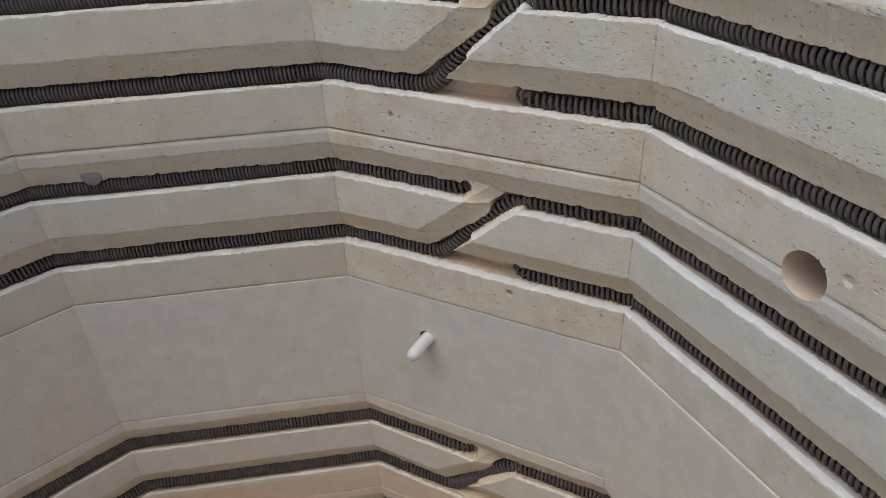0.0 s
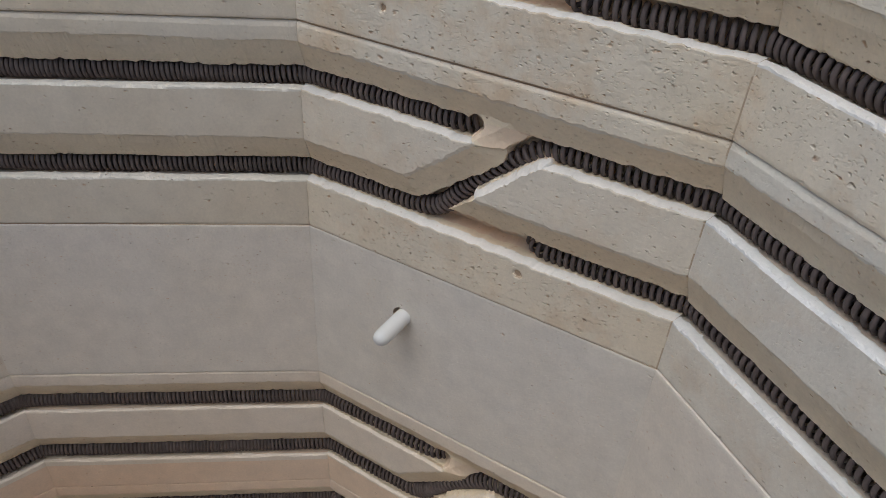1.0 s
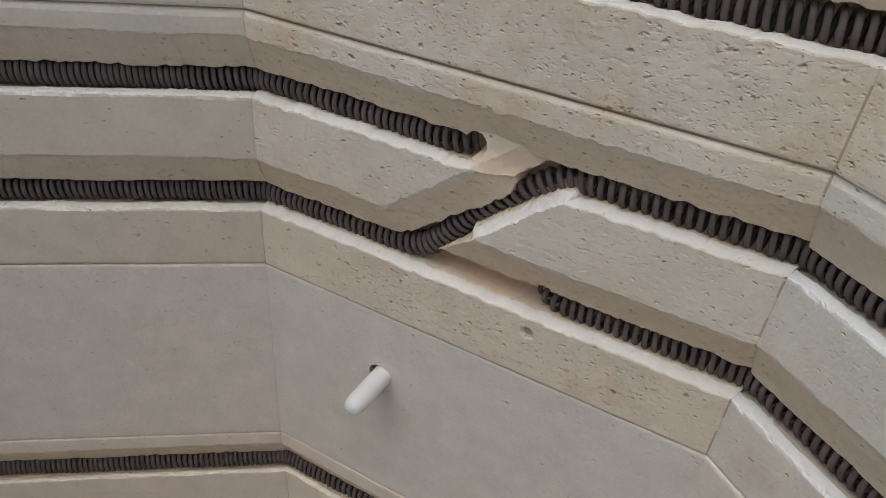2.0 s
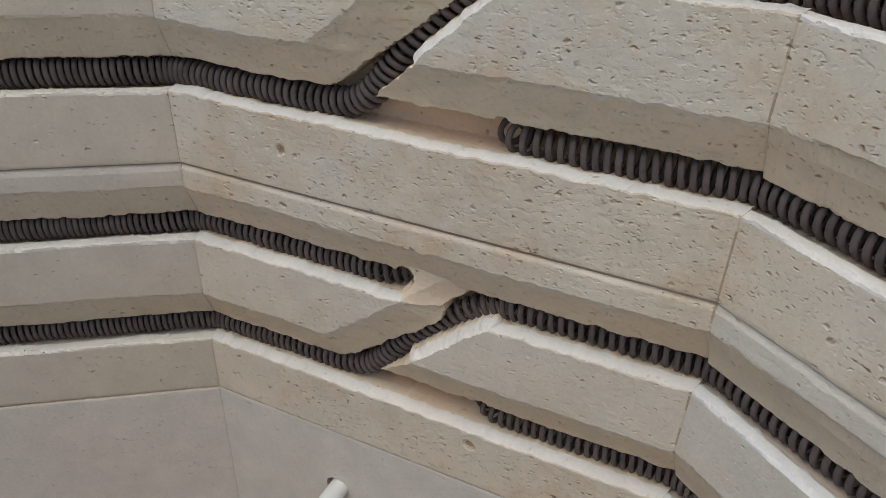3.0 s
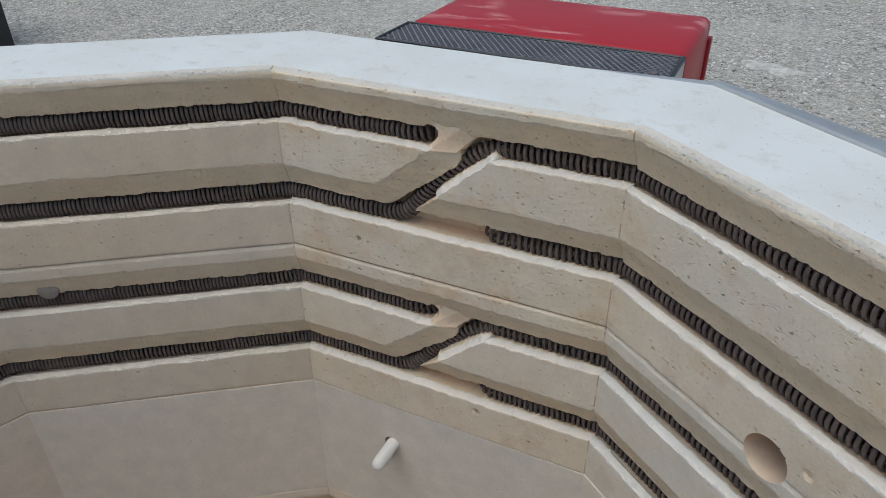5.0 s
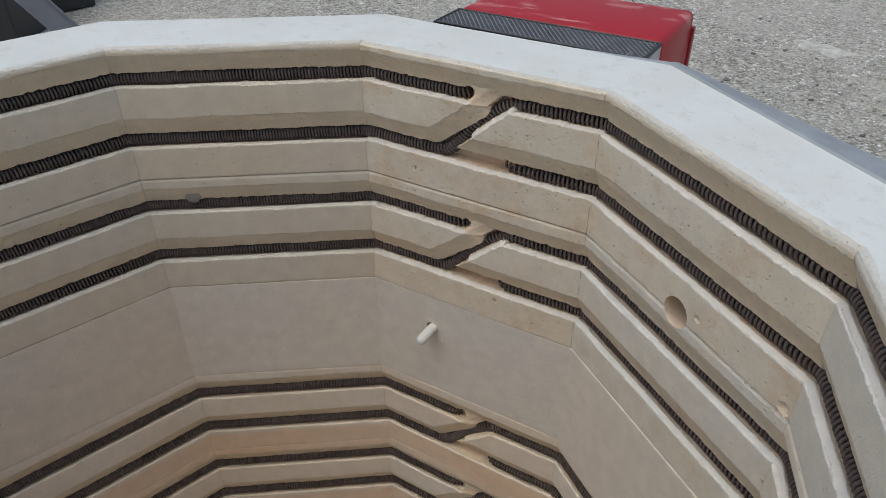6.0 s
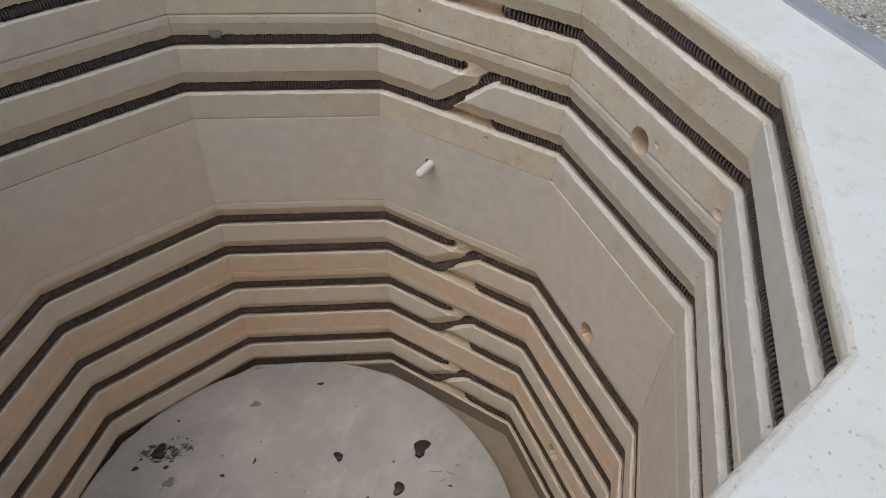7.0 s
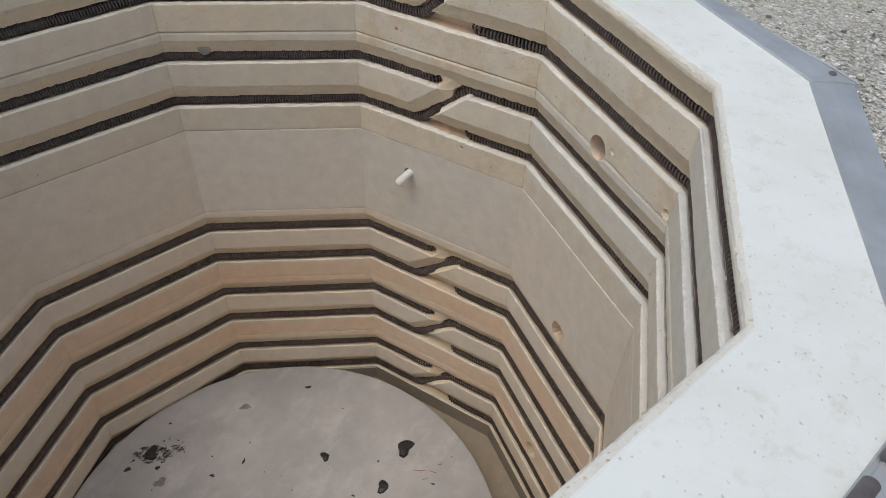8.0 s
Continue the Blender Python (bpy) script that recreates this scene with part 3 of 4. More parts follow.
    slots = np.where((zz < l1) & (deep > 0.0015) & (S[:-1, :-1] > LT[0]) & (S[:-1, :-1] < RT[0]) & (zz > u1 + BEVEL_DROP - 0.001), 1, slots)
    near_lip = np.minimum(np.minimum(ledge[:-1, :-1], ledge[1:, :-1]), np.minimum(ledge[:-1, 1:], ledge[1:, 1:]))
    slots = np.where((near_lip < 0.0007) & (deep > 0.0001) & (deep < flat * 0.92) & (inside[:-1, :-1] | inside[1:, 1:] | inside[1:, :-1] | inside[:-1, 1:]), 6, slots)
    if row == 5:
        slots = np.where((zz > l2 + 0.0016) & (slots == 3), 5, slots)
    if row == 3:
        slots = np.where(zz < u1, 5, slots)
    if row == 0:
        slots = np.where(zz < 0.0022, 5, slots)
    else:
        slots = np.where((zz < 0.0005) & (row == 1), 2, slots)
    slots = np.where((zz > h - 0.0005) & (row == 0), 2, slots)
    for hs, hz, hr, hd in holes:
        if hd < 0.002:
            slots = np.where(np.hypot(S[:-1, :-1] - hs, zz - hz) < hr * 1.1, 2, slots)
    return solid_from_grid("brick", P, D, brick_set(row, side), side, row, slots)


PEEP = [(0.0035, 0.1085, 0.0106), (0.0045, 0.3308, 0.0106), (0.0045, 0.5545, 0.0106)]
for row in range(6):
    for side in range(10):
        if side == 0 and row in GROOVES:
            u1, l1, u2, l2 = GROOVES[row]
            ends = [(-0.0048, l1 - 0.0076, 0.0045, 0.055), (0.0262, l2 - 0.0088, 0.0030, 0.055)]
            ends += {0: [(-0.0497, 0.0953, 0.0013, 0.0012)], 1: [(0.0255, 0.0911, 0.0020, 0.0014)]}.get(row, [])
            carved_brick(row, side, 0.00055 if row < 2 else 0.0009, ends)
        elif side == 1:
            holes = [(s, d - ROW_TOPS[row], r, 0.0640) for s, d, r in PEEP if -0.012 < d - ROW_TOPS[row] < 0.125]
            if row == 0:
                holes += [(0.0915, 0.1066, 0.0042, 0.0032), (0.0215, 0.1000, 0.0026, 0.0012)]
            plain_brick(row, side, holes, 281 if row < 2 else 201, 0.0009)
        elif side == 0:
            plain_brick(row, side, [(-0.0362, 0.2592 - ROW_TOPS[2], 0.0051, 0.03)], 241, 0.0009)
        else:
            plain_brick(row, side, (), 241 if row < 2 and side in (2, 7, 8, 9) else 121)


def ring_mesh(profile, name, mat, label="", sides=10, smooth=False, split=12, wob=0.0, laps=(0.0,) * 10):
    """A ten-sided ring swept from a closed profile of (distance from centre to flat, z); laps: how far its inner edge comes forward at each corner."""
    verts, faces = [], []
    n = len(profile)
    cols = []
    for side in range(sides):
        out, right = frame_of(side)
        for k in range(split):
            f = -1 + 2 * k / split
            col = []
            for i, (a, z) in enumerate(profile):
                j = (wob if a < AP + 0.01 else wob * 0.25) * (ripple(np.array([side * 9.0 + f * 7.0]), np.array([i * 1.7]), 41)[0] + 0.6 * ripple(np.array([side * 31.0 + f * 29.0]), np.array([i * 1.7]), 42)[0])
                lap = laps[side] + (laps[(side + 1) % 10] - laps[side]) * (f + 1) / 2 if a < AP + 0.010 else 0.0
                p = out * (a + j - lap) + right * (f * (a + j - lap) * T18)
                col.append(len(verts))
                verts.append((p.x, p.y, z + j * 0.3))
            cols.append(col)
    m = len(cols)
    for c in range(m):
        for i in range(n):
            faces.append((cols[c][i], cols[(c + 1) % m][i], cols[(c + 1) % m][(i + 1) % n], cols[c][(i + 1) % n]))
    return mesh_ob(name, settled(verts).tolist(), faces, [mat], kiln, label, smooth=smooth)


ring_mesh([(AP + 0.022, RIM - 0.0070), (AP + 0.0060, RIM - 0.0052), (AP + 0.0044, RIM - 0.0030), (AP + 0.0045, RIM - 0.0017), (AP + 0.0051, RIM - 0.0008), (AP + 0.0064, RIM - 0.0002), (AP + 0.0090, RIM + 0.0001), (AP + 0.013, RIM + 0.0003),
           (AP + 0.03, RIM + 0.0004), (AP + WALL - 0.004, RIM + 0.0002), (AP + WALL + 0.0004, RIM - 0.0002), (AP + WALL + 0.0007, RIM - 0.0040)], "rim_coating", COAT,
          "smooth white coating over the rim bricks", split=110, wob=0.0005, laps=(0.0, 0.0004, 0.0010, 0.0014, -0.0004, 0.0010, 0.0024, 0.0026, 0.0010, 0.0))


def build_floor_slab():
    bm = bmesh.new()
    rad = (AP + WALL) / math.cos(radians(18))
    low = [bm.verts.new((rad * math.cos(radians(36 * k)), rad * math.sin(radians(36 * k)), FLOOR - 0.0635)) for k in range(10)]
    high = [bm.verts.new((v.co.x, v.co.y, FLOOR - 0.0005)) for v in low]
    bm.faces.new(high)
    bm.faces.new(low[::-1])
    for k in range(10):
        bm.faces.new((low[k], low[(k + 1) % 10], high[(k + 1) % 10], high[k]))
    part("floor_slab", bm, DULL_SHADED_BRICK, kiln, "dull firebrick floor of the kiln, darkened to stand for shade")


build_floor_slab()


def build_elements():
    for row in GROOVES:
        u1, l1, u2, l2 = GROOVES[row]
        top = ROW_TOPS[row]
        d0 = 0.0117 if row < 2 else 0.0088
        up = 0.0038 if row < 2 else 0.0042
        z1, z2 = l1 - up, l2 - up
        half = (AP + d0) * T18
        pts = []

        def add(side, s, z, d=d0):
            # the wire has sagged forward in the two sides away from the crossings
            d -= 0.0008 if side in (2, 3) and row < 2 else 0.0
            out, right = frame_of(side)
            p = out * (AP + d) + right * s
            pts.append((p.x, p.y, RIM - top - z))

        step = 0.004

        def run(side, a, b, z):
            n = max(2, int(abs(b - a) / step))
            for k in range(n):
                add(side, a + (b - a) * k / n, z)

        add(0, 0.0258, z2 - 0.002, d0 + 0.005)
        run(0, 0.0275, half, z2)
        for side in range(1, 10):
            run(side, -half, half, z2)
        run(0, -half, -0.031, z2)
        for s, z in ((-0.026, z2 - 0.0002), (-0.0205, z2 - 0.0020), (-0.0162, u2 + 0.0126), (-0.0115, u2 + 0.0057), (-0.0068, u2 - 0.0006), (0.0001, u2 - 0.0075),
                     (0.0076, u2 - 0.0145), (0.0152, l1 + 0.0056), (0.0220, l1 - 0.0001), (0.0295, z1 - 0.0002)):
            add(0, s - 0.0004, z - 0.0004, d0 + 0.0004)
        run(0, 0.036, half, z1)
        for side in range(1, 10):
            run(side, -half, half, z1)
        run(0, -half, -0.0085, z1)
        add(0, -0.0078, z1 - 0.001, d0 + 0.003)
        p = np.array(pts)
        for _ in range(2):
            p[1:-1] = p[:-2] * 0.25 + p[1:-1] * 0.5 + p[2:] * 0.25
        seg = np.linalg.norm(np.diff(p, axis=0), axis=1)
        at = np.concatenate([[0], np.cumsum(seg)])
        total = at[-1]
        # turns stretched and bunched along the wire
        fine = np.linspace(0, total, 4000)
        across = np.clip((np.interp(fine, at, p[:, 0]) + 0.125) / 0.05, 0, 1)
        start = np.clip(1 - fine / 0.10, 0, 1) * (0.0005 if row < 2 else 0.0)
        # pulled out thinner where it crosses from one groove to the other
        pulled = np.clip(1 - np.abs(fine - total * 0.5) / 0.024, 0, 1) ** 0.5
        pitch = 0.0026 + 0.0004 * pulled + 0.0006 * across * (p[0, 1] > 0) + start + 0.0003 * ripple(fine / 0.05, fine * 0 + row, 51) + 0.0002 * ripple(fine / 0.012, fine * 0 + row, 52)
        turns = np.concatenate([[0], np.cumsum(np.diff(fine) / pitch[:-1])])
        per, around = (14, 6) if row < 2 else (9, 5)
        count = int(turns[-1] * per)
        u = np.interp(np.arange(count) / per, turns, fine)
        centre = np.stack([np.interp(u, at, p[:, k]) for k in range(3)], -1)
        slow = np.stack([ripple(u / 0.02, u * 0 + k, 53 + k) for k in range(3)], -1) * 0.0003
        centre = centre + slow
        tan = np.gradient(centre, axis=0)
        tan = np.stack([np.convolve(np.pad(tan[:, k], 12, "edge"), np.ones(25) / 25, "valid") for k in range(3)], -1)
        tan /= np.linalg.norm(tan, axis=1)[:, None]
        outw = centre * [1, 1, 0]
        outw /= np.linalg.norm(outw, axis=1)[:, None]
        e1 = outw - (outw * tan).sum(1)[:, None] * tan
        e1 /= np.linalg.norm(e1, axis=1)[:, None]
        e2 = np.cross(tan, e1)
        ang = np.arange(count) / per * 2 * np.pi
        rad = (COIL_R + {0: 0.0002, 1: 0.0002}.get(row, 0.0006)) * (1 + 0.05 * ripple(u / 0.008, u * 0, 57)) * (1 - 0.2 * np.interp(u, fine, pulled))
        wire = centre + (np.cos(ang) * rad)[:, None] * e1 + (np.sin(ang) * rad)[:, None] * e2
        wt = np.gradient(wire, axis=0)
        wt /= np.linalg.norm(wt, axis=1)[:, None]
        rad_dir = np.cos(ang)[:, None] * e1 + np.sin(ang)[:, None] * e2
        n1 = rad_dir - (rad_dir * wt).sum(1)[:, None] * wt
        n1 /= np.linalg.norm(n1, axis=1)[:, None]
        n2 = np.cross(wt, n1)
        a = np.arange(around) * 2 * np.pi / around
        verts = wire[:, None, :] + (WIRE_R if row < 2 else WIRE_R * 1.15) * (np.cos(a)[None, :, None] * n1[:, None, :] + np.sin(a)[None, :, None] * n2[:, None, :])
        ids = np.arange(count * around).reshape(count, around)
        nxt = np.roll(ids, -1, axis=1)
        quads = np.stack([ids[:-1], nxt[:-1], nxt[1:], ids[1:]], -1).reshape(-1, 4)
        mesh_ob("heating_element", settled(verts.reshape(-1, 3)).tolist(), quads.tolist(), [WIRE], kiln,
                "dark grey coiled resistance wire lying in two brick grooves", smooth=True)


build_elements()


def lathe(profile, segments=20):
    """Closed body of revolution about z from (radius, z) pairs."""
    bm = bmesh.new()
    rings = []
    for r, z in profile:
        if r < 1e-6:
            rings.append([bm.verts.new((0, 0, z))])
        else:
            rings.append([bm.verts.new((r * math.cos(2 * math.pi * k / segments), r * math.sin(2 * math.pi * k / segments), z)) for k in range(segments)])
    for a, b in zip(rings, rings[1:]):
        for k in range(segments):
            q = (a[k % len(a)], a[(k + 1) % len(a)], b[(k + 1) % len(b)], b[k % len(b)])
            q = list(dict.fromkeys(q))
            if len(q) > 2:
                bm.faces.new(q)
    return bm


def wall_rod(name, side, s, depth, profile, mat, label):
    """A turned body on a side's wall; z of the profile points into the chamber."""
    out, right = frame_of(side)
    bm = lathe(profile)
    base = out * AP + right * s + Vector((0, 0, RIM - depth))
    m = Matrix((right, Vector((0, 0, 1)), -out)).transposed().to_4x4()
    bm.transform(Matrix.Translation(base) @ m)
    return part(name, bm, mat, kiln, label, True)


wall_rod("sensor_tube", 0, -0.0362, 0.2592, [(0.0046, -0.02), (0.0046, 0.0195), (0.0043, 0.0222), (0.0033, 0.0243), (0.0017, 0.0254), (0, 0.0257)], CERAMIC,
         "short white ceramic tube standing out of the wall")
wall_rod("plug", 9, -0.0565, 0.1312, [(0.0062, -0.03), (0.0062, -0.0040), (0.0056, -0.0034), (0, -0.0032)], PLUG, "grey ceramic plug in the upper side of a groove")


def build_jacket():
    brick_edge = AP + WALL + 0.0008
    # how far in the folded edge reaches over the rim, at the start and end of a side
    reach = {1: (brick_edge, AP + 0.0580), 2: (AP + 0.0580, AP + 0.0650), 3: (AP + 0.0650, brick_edge)}
    for side in range(10):
        out, right = frame_of(side)
        bm = bmesh.new()
        a0 = brick_edge
        lows = {7: (0.007, 0.007), 8: (0.007, 0.007), 9: (0.007, 0.007), 0: (0.0045, -0.0035)}.get(side, (0.0, 0.0))
        outer = [0.3845 if side in (1, 2, 3, 4, 5, 6) else a0 + 0.008] * 2
        if side in (0, 1):
            outer[1 - side] = a0 + 0.0115
        lift = 0.0006 * (side % 2)
        cols = []
        for f, end in ((-1.0, 0), (1.018, 1)):
            low, a1 = lows[end], outer[end]
            if side in reach:
                ai = reach[side][end]
                edge = [(ai, RIM + 0.0002), (ai + 0.0006, RIM + 0.0012), (a0 + 0.004, RIM + 0.0008), (a1 - 0.002, RIM - 0.0010), (a1, RIM - 0.0030)]
            else:
                edge = [(a0, RIM - 0.0040 - low), (a0 + 0.002, RIM - 0.0034 - low), (a0 + 0.004, RIM - 0.0032 - low), (a1 - 0.002, RIM - 0.0042 - low), (a1, RIM - 0.006 - low)]
            prof = edge + [(a1, RIM - 0.012 - low), (a1 - 0.0015, RIM - 0.016 - low * 0.5), (a0 + 0.006, RIM - 0.017 - low * 0.5), (a0 + 0.0045, RIM - 0.02 - low * 0.5),
                           (a0 + 0.0045, 0.19), (a0 + 0.0035, 0.19), (a0 + 0.0035, RIM - 0.022 - low * 0.5), (a0, RIM - 0.022 - low * 0.5)]
            cols.append([bm.verts.new(out * (a + lift) + right * (f * a * T18) + Vector((0, 0, z + lift))) for a, z in prof])
        n = len(prof)
        for i in range(n):
            bm.faces.new((cols[0][i], cols[1][i], cols[1][(i + 1) % n], cols[0][(i + 1) % n]))
        bm.faces.new(cols[0])
        bm.faces.new(cols[1][::-1])
        panel = part("jacket_panel", bm, STEEL, kiln, "dull grey steel jacket sheet with a folded top edge")
        for f in (-0.93, 0.72) if side == 0 else (0.93,):
            a = AP + WALL + 0.011
            p = out * a + right * (f * a * T18)
            top = RIM + 0.0010 if side in reach else RIM - 0.0036 - lows[0] + (lows[0] - lows[1]) * (f + 1) / 2
            sc = lathe([(0.0024, 0), (0.0024, 0.0006), (0.0016, 0.0012), (0, 0.0013)], 12)
            sc.transform(Matrix.Translation((p.x, p.y, top)))
            part("screw", sc, PIN, panel, "", True)
        if side == 1:
            # the fold's outer skin has sprung away towards the corner
            skin = bmesh.new()
            rings = []
            for k in range(13):
                f = 0.42 + 0.57 * k / 12
                gap = 0.0034 * math.sin(math.pi * min(1.0, k / 10) * 0.5) ** 2
                rings.append([skin.verts.new(out * (a1 + gap + w) + right * (f * a1 * T18) + Vector((0, 0, z))) for w, z in
                              ((0.0004, RIM - 0.0030), (0.0016, RIM - 0.0026), (0.0018, RIM - 0.0120), (0.0006, RIM - 0.0120))])
            for a, b in zip(rings, rings[1:]):
                for k in range(4):
                    skin.faces.new((a[k], b[k], b[(k + 1) % 4], a[(k + 1) % 4]))
            skin.faces.new(rings[0])
            skin.faces.new(rings[-1][::-1])
            part("sprung_edge", skin, STEEL, panel, "thin sheet edge bent away, with a dark gap behind")


PIN = simple("dark_pin", (0.18, 0.155, 0.155), 0.6, 0.4, 0.2, 90.0)
build_jacket()


def build_hinge():
    """Two short pin knuckles and a leaf on the jacket's folded edge."""
    out, right = frame_of(3)
    m = Matrix((right, out, Vector((0, 0, 1)))).transposed().to_4x4()
    leaf = box_bm(-0.097, -0.020, AP + WALL + 0.001, 0.392, RIM + 0.0006, RIM + 0.0026, 0.0006, 1)
    leaf.transform(m)
    hinge = part("hinge", leaf, STEEL, kiln, "steel hinge leaf with round knuckles on the folded edge")
    for s0, s1 in ((-0.0670, -0.034), (-0.0955, -0.0795)):
        pin = lathe([(0, s0), (0.0026, s0), (0.0031, s0 + 0.0006), (0.0031, s1 - 0.0006), (0.0026, s1), (0, s1)], 14)
        pin.transform(m @ Matrix.Translation((0, AP + WALL + 0.0026, RIM + 0.0046)) @ Matrix.Rotation(radians(90), 4, "Y"))
        part("knuckle", pin, PIN, hinge, "", True)


build_hinge()


def build_stand():
    st = thing("kiln_stand", "plain black steel stand under the kiln", "stand")
    bm = lathe([(0.30, FLOOR - 0.0655), (0.36, FLOOR - 0.0655), (0.36, FLOOR - 0.0945), (0.30, FLOOR - 0.0945), (0.30, FLOOR - 0.0655)], 40)
    part("frame_ring", bm, BLACK, st)
    for k in range(4):
        a = radians(45 + 90 * k)
        x, y = 0.33 * math.cos(a), 0.33 * math.sin(a)
        part("leg", box_bm(x - 0.015, x + 0.015, y - 0.015, y + 0.015, 0.0, FLOOR - 0.0945, 0.002), BLACK, st)


build_stand()

# ---- shelf on the kiln floor ----
SHELF_TOP = 0.318
SX, SY, SR = -0.0332, 0.0030, 0.2698
shelf = thing("kiln_shelf", "round pale grey kiln shelf with dark glaze drips", "kiln shelf", (SX, SY, SHELF_TOP - 0.016))


def build_shelf():
    bm = lathe([(0, 0), (SR - 0.002, 0), (SR, 0.002), (SR, 0.0142), (SR - 0.0006, 0.0155), (SR - 0.0022, 0.016), (0, 0.016)], 128)
    part("slab", bm, SHELF, shelf)
    for k in range(3):
        a = radians(30 + 120 * k)
        x, y = SX + 0.2 * math.cos(a), SY + 0.2 * math.sin(a)
        post = box_bm(x - 0.018, x + 0.018, y - 0.018, y + 0.018, FLOOR - 0.0005, SHELF_TOP - 0.016, 0.002)
        me = bpy.data.meshes.new("kiln_post")
        post.to_mesh(me)
        post.free()
        me.materials.append(PLAIN_BRICK)
        tagged(new("kiln_post", me), "short firebrick post under the shelf", "kiln post", "posts under the shelf")


build_shelf()


def drip(x, y, size, seed, mat, squash=1.0, turn=0.0, thick=0.0016):
    """A low irregular blot stuck to the shelf."""
    rng = np.random.RandomState(seed)
    n = 15
    ang = np.linspace(0, 2 * np.pi, n, endpoint=False)
    rad = size * (1 + 0.2 * np.cos(2 * ang + rng.uniform(0, 6)) + 0.2 * np.cos(3 * ang + rng.uniform(0, 6)) + rng.uniform(-0.13, 0.13, n))
    bm = bmesh.new()
    c, s = math.cos(turn), math.sin(turn)
    rings = []
    for k, z in ((1.0, 0.0002), (0.86, thick * 0.8), (0.45, thick)):
        ring = []
        for a, r in zip(ang, rad):
            px, py = r * k * math.cos(a), r * k * math.sin(a) * squash
            ring.append(bm.verts.new((x - SX + px * c - py * s, y - SY + px * s + py * c, 0.016 + z)))
        rings.append(ring)
    for a, b in zip(rings, rings[1:]):
        for k in range(n):
            bm.faces.new((a[k], a[(k + 1) % n], b[(k + 1) % n], b[k]))
    bm.faces.new(rings[-1])
    return part("glaze_drip", bm, mat, shelf)


# dark drips, flakes and grey marks: x, y, size, squash, turn
DARK = [(-0.2545, 0.0120, 0.0090, 1.0, 0.3),
        (-0.0604, 0.1292, 0.0066, 0.75, 0.2),
        (0.021, 0.197, 0.012, 0.9, 0.6),
        (0.0286, 0.1349, 0.0084, 0.9, 1.2),
        (-0.0114, 0.0772, 0.0038, 0.7, 0.0),
        (-0.1492, 0.2042, 0.004, 0.6, 0.9),
        (-0.1457, 0.068, 0.0045, 0.3, 2.0),
        (-0.1657, 0.0311, 0.0032, 0.6, 0.6),
        (-0.1314, -0.03, 0.003, 0.4, 1.9),
        (-0.1972, -0.0304, 0.005, 0.4, 0.9),
        (-0.2685, 0.0572, 0.0016, 1.0, 0.0),
        (0.0025, 0.1614, 0.0016, 0.9, 0.0),
        (0.0034, 0.1052, 0.0022, 0.6, 0.5),
        (0.0804, 0.1724, 0.0024, 0.5, 0.5),
        (-0.165, -0.0065, 0.0015, 0.9, 0.0),
        (-0.2627, -0.0203, 0.005, 0.5, 0.9)]
GREY = [(-0.2013, 0.1314, 0.0082, 0.5, 0.6),
        (-0.2142, -0.0108, 0.007, 0.9, 0.4),
        (-0.207, -0.0724, 0.007, 0.45, 2.1),
        (-0.0332, 0.0238, 0.0062, 0.7, 1.9),
        (0.0737, 0.2011, 0.003, 0.4, 0.4),
        (0.0992, 0.1541, 0.0035, 0.5, 0.5)]
for k, (x, y, size, squash, turn) in enumerate(DARK):
    drip(x, y, size, 300 + k, GLAZE, squash, turn, 0.0042 if size > 0.006 else 0.001)
for k, (x, y, size, squash, turn) in enumerate(GREY):
    drip(x, y, size, 400 + k, GREY_GLAZE, squash, turn, 0.0006)
# a crust of glaze crumbs round the largest drip
crust_rng = random.Random(4)
for k in range(110):
    along, across = crust_rng.uniform(-0.030, 0.040), crust_rng.gauss(0, 0.0075)
    size = crust_rng.uniform(0.0005, 0.0026) * (1.25 - min(1.0, abs(along) / 0.05))
    mat = GLAZE if crust_rng.random() < 0.45 else GREY_GLAZE if crust_rng.random() < 0.6 else STAIN
    drip(-0.2510 + along * 0.62 - across * 0.78, 0.0130 + along * 0.78 + across * 0.62, size, 600 + k, mat, crust_rng.uniform(0.35, 1.0), crust_rng.uniform(0, 3), 0.0006)
drip(-0.2480, 0.0170, 0.0290, 41, STAIN, 0.48, 0.95, 0.0003)
drip(-0.2085, -0.0402, 0.0070, 42, STAIN, 0.6, 1.3, 0.0004)
for x, y, size, squash, turn in ((0.0553, 0.1791, 0.0080, 0.1, 0.5), (0.0722, 0.1871, 0.0055, 0.14, 0.2), (0.0683, 0.1732, 0.0045, 0.14, 0.9)):
    drip(x, y, size, 77, RUST_MARK, squash, turn, 0.0004)
# specks of glaze scattered over the shelf
speck_rng = random.Random(9)
for k in range(46):
    a, r = speck_rng.uniform(0, 6.28), SR * 0.93 * math.sqrt(speck_rng.random())
    drip(SX + r * math.cos(a), SY + r * math.sin(a), speck_rng.uniform(0.0005, 0.0014), 500 + k, GLAZE if k % 3 else GREY_GLAZE, speck_rng.uniform(0.4, 1.0), speck_rng.uniform(0, 3), 0.0004)


# ---- control box on the kiln's side ----
control = thing("control_box", "red enamelled control box with a black perforated vent", "control box", (0.005, 0.445, 0.5))


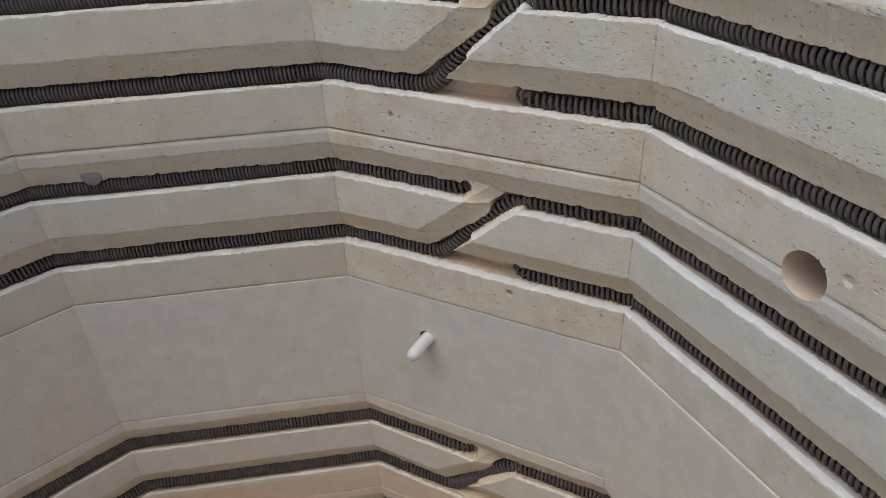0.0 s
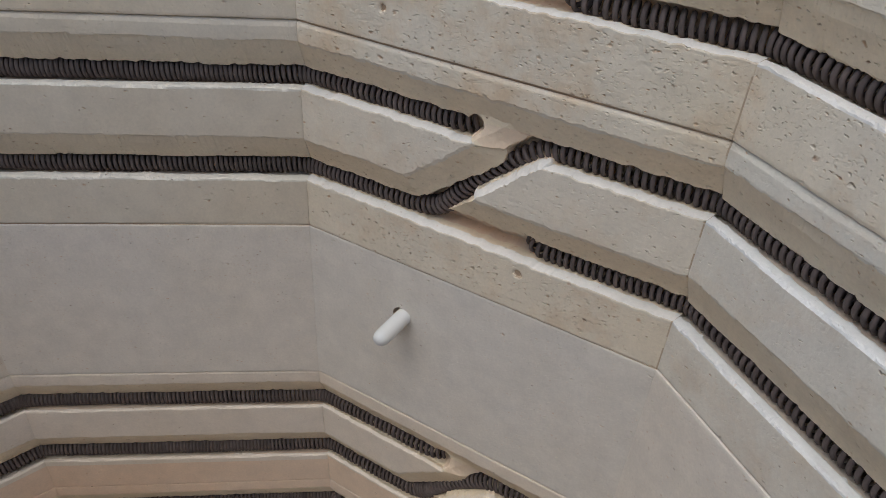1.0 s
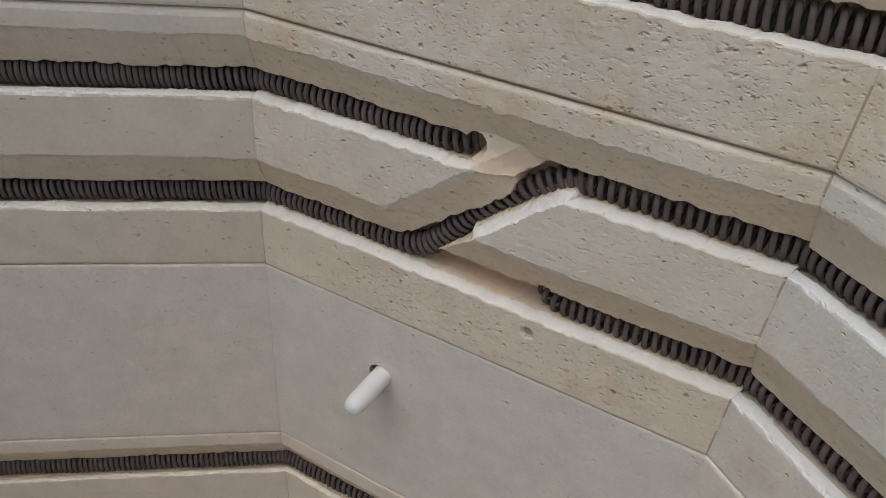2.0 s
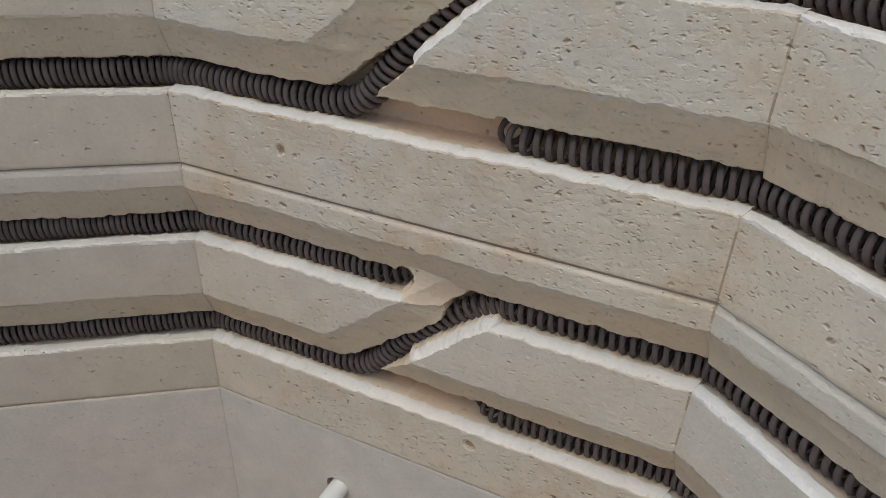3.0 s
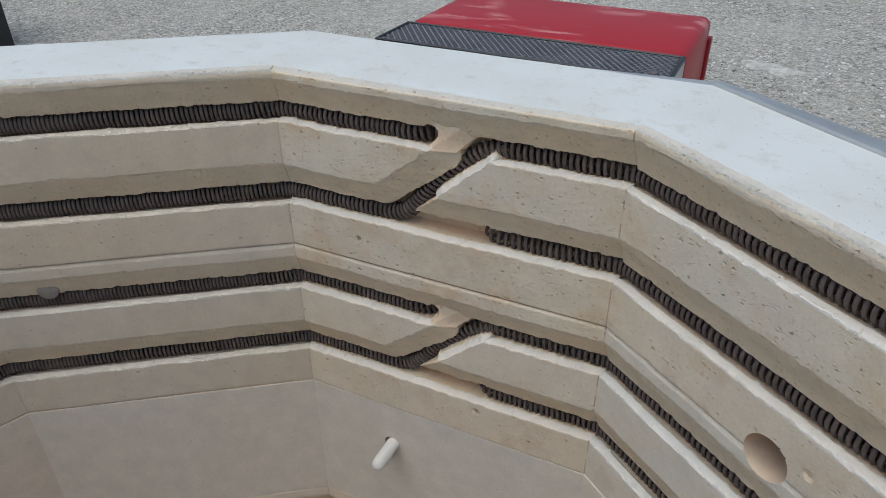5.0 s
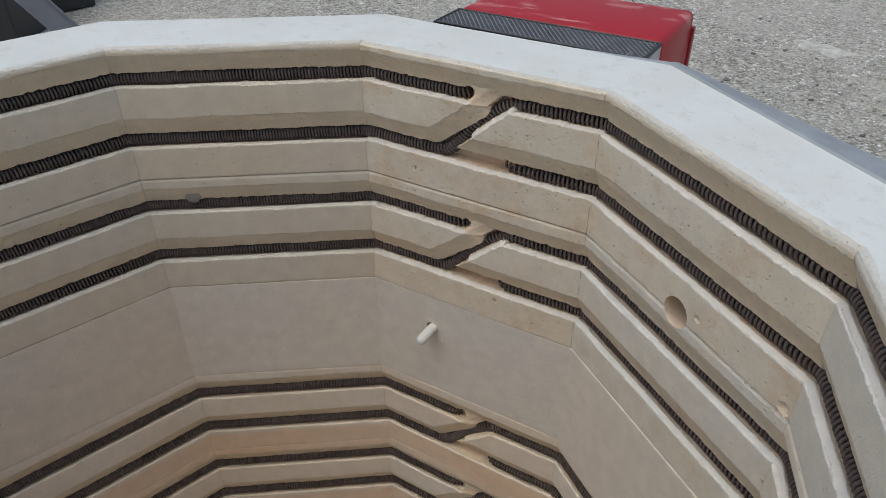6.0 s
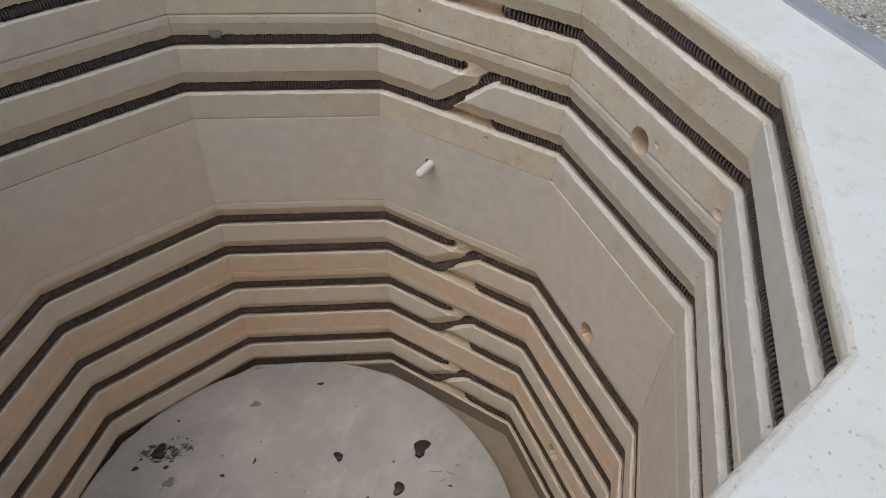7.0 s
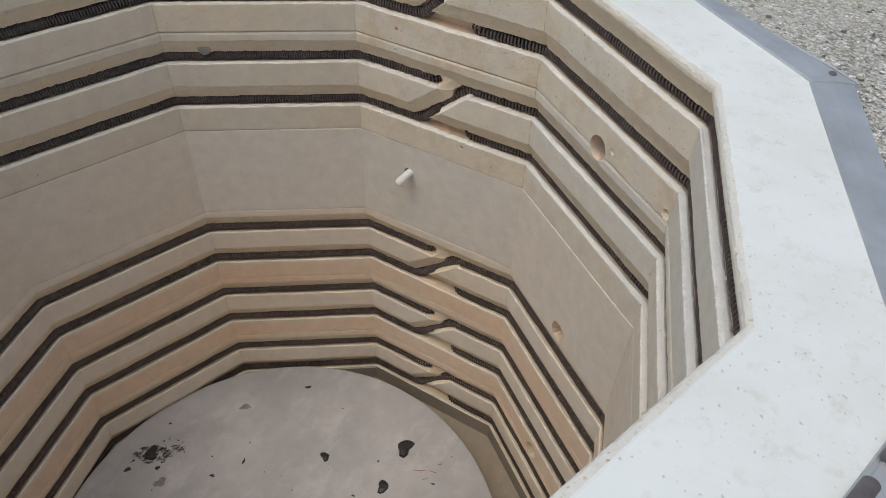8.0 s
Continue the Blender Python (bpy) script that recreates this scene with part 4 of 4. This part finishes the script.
def build_control_box():
    o = Vector((0.005, 0.445, 0.5))
    x0, x1, y0, ym, y1, top = -0.0878, 0.0955, 0.3850, 0.4285, 0.5295, RIM - 0.006

    def local(bm):
        bm.transform(Matrix.Translation(-o))
        return bm

    cover = box_bm(x0, x1, ym, y1, 0.50, top, 0.006, 3)
    part("cover", local(cover), RED, control, "glossy red enamelled steel cover", True)
    # block added under the vent; its black stands for the unlit inside
    part("dark_inside", local(box_bm(x0 + 0.002, x1 - 0.002, y0, ym - 0.0005, 0.50, top - 0.03, 0.001)), BLACK, control)
    for x in (x0, x1 - 0.0015):
        part("side_plate", local(box_bm(x, x + 0.0015, y0, ym - 0.001, 0.50, top - 0.0025, 0.0004, 1)), GALV, control)
    part("side_flange", local(box_bm(x1 - 0.003, x1 + 0.0025, y1 - 0.006, y1 + 0.001, 0.50, top - 0.014, 0.001)), DARK_RED, control)
    # vent: diamond cells with open centres
    a, b = 0.00225, 0.0030
    verts, faces = [], []
    nx, ny = int((x1 - x0) / (2 * a)), int((ym - y0) / (2 * b))
    for i in range(nx * 2 + 1):
        for j in range(ny * 2 + 1):
            if (i + j) % 2:
                continue
            cx, cy = x0 + a * i, y0 + b * j
            base = len(verts)
            for k, z in ((1.0, 0.0), (0.82, 0.0002), (0.81, -0.0010)):
                for dx, dy in ((a, 0), (0, b), (-a, 0), (0, -b)):
                    verts.append((min(max(cx + dx * k, x0), x1) - o.x, min(max(cy + dy * k, y0), ym) - o.y, top - 0.001 + z - o.z))
            for r in (0, 4):
                for k in range(4):
                    faces.append((base + r + k, base + r + (k + 1) % 4, base + r + 4 + (k + 1) % 4, base + r + 4 + k))
    vent = mesh_ob("vent_panel", verts, faces, [simple("vent_steel", (0.27, 0.278, 0.295), 0.5, 0.2, 0.1, 60.0)], control, "dark perforated steel vent")
    for y in (y0, ym - 0.002):
        part("edge_strip", local(box_bm(x0, x1, y, y + 0.002, top - 0.003, top, 0.0005, 1)), BLACK, vent)
    for x in (x0, x1 - 0.002):
        part("edge_strip", local(box_bm(x, x + 0.002, y0 + 0.002, ym - 0.002, top - 0.003, top, 0.0005, 1)), BLACK, vent)


build_control_box()

# ---- things on the yard beyond the kiln ----
def build_trestle():
    tr = thing("trestle", "grey painted trestle with splayed plank legs", "trestle", (-1.2, 0.1, 0.0))
    paint = simple("grey_paint", (0.24, 0.24, 0.26), 0.6, 0.0, 0.08, 30.0)
    o = Vector((-1.2, 0.1, 0.0))

    def plank(name, a, b, width, thick, face):
        a, b, face = Vector(a), Vector(b), Vector(face).normalized()
        along = (b - a).normalized()
        across = along.cross(face).normalized()
        deep = across.cross(along)
        bm = bmesh.new()
        bmesh.ops.create_cube(bm, size=1.0)
        length = (b - a).length
        m = Matrix((across * width, deep * thick, along * length)).transposed().to_4x4()
        bm.transform(Matrix.Translation((a + b) / 2 - o) @ m)
        bmesh.ops.bevel(bm, geom=bm.edges[:], offset=0.003, segments=2, affect="EDGES")
        return part(name, bm, paint, tr)

    for shift in (Vector((0, 0, 0)), Vector((-0.40, -0.69, 0))):
        apex = Vector((-0.980, 0.341, 1.10)) + shift
        plank("leg", Vector((-0.393, 0.898, 0.0)) + shift, apex, 0.034, 0.022, (0.85, -0.5, 0.2))
        plank("leg", Vector((-1.53, -0.010, 0.0)) + shift, apex + Vector((-0.03, -0.02, 0)), 0.034, 0.022, (0.85, -0.5, 0.2))
    plank("beam", (-0.92, 0.43, 1.13), (-1.46, -0.50, 1.13), 0.09, 0.06, (0, 0, 1))


build_trestle()


# open black box, added to stand in for a dark shape of unknown kind
def build_dark_box(x, y, w, d, h, turn):
    cr = thing("crate", "black box standing in for an unidentified dark shape", "crate", (x, y, 0.0), "black crates")
    cr.rotation_euler = (0, 0, turn)
    t = 0.012
    part("side", box_bm(-w / 2, w / 2, -d / 2, -d / 2 + t, 0.006, h, 0.004), BLACK, cr)
    part("side", box_bm(-w / 2, w / 2, d / 2 - t, d / 2, 0.006, h, 0.004), BLACK, cr)
    part("end", box_bm(-w / 2, -w / 2 + t, -d / 2 + t, d / 2 - t, 0.006, h, 0.004), BLACK, cr)
    part("end", box_bm(w / 2 - t, w / 2, -d / 2 + t, d / 2 - t, 0.006, h, 0.004), BLACK, cr)
    part("base", box_bm(-w / 2 + t, w / 2 - t, -d / 2 + t, d / 2 - t, 0.0, 0.02, 0.003), BLACK, cr)
    part("lip", box_bm(-w / 2 - 0.01, w / 2 + 0.01, -d / 2 - 0.01, d / 2 + 0.01, h - 0.003, h + 0.012, 0.004), BLACK, cr)


build_dark_box(-3.571, 1.633, 0.70, 0.30, 0.55, 0.522)
build_dark_box(-3.744, 2.149, 0.42, 0.5, 0.6, 1.362)


def build_patch():
    """A thin pale smear of cement on the yard."""
    bm = bmesh.new()
    rng = np.random.RandomState(5)
    n = 28
    rings = []
    for k, z in ((1.0, 0.001), (0.85, 0.006), (0.4, 0.007)):
        ring = []
        for i in range(n):
            a = 2 * math.pi * i / n
            r = (0.17 + 0.05 * math.cos(2 * a + 1) + 0.035 * math.cos(5 * a) + rng.uniform(-0.012, 0.012)) * k
            ring.append(bm.verts.new((r * math.cos(a) * 0.66, r * math.sin(a) * 0.55, z)))
        rings.append(ring)
    for a, b in zip(rings, rings[1:]):
        for i in range(n):
            bm.faces.new((a[i], a[(i + 1) % n], b[(i + 1) % n], b[i]))
    bm.faces.new(rings[-1])
    me = bpy.data.meshes.new("cement_patch")
    bm.to_mesh(me)
    bm.free()
    me.materials.append(simple("pale_cement", (0.62, 0.60, 0.545), 0.95, 0.0, 0.22, 25.0, 0.004))
    ob = new("cement_patch", me)
    ob.location = (0.081, 3.589, 0.0)
    tagged(ob, "thin pale patch of spilt cement on the gravel", "patch")


build_patch()
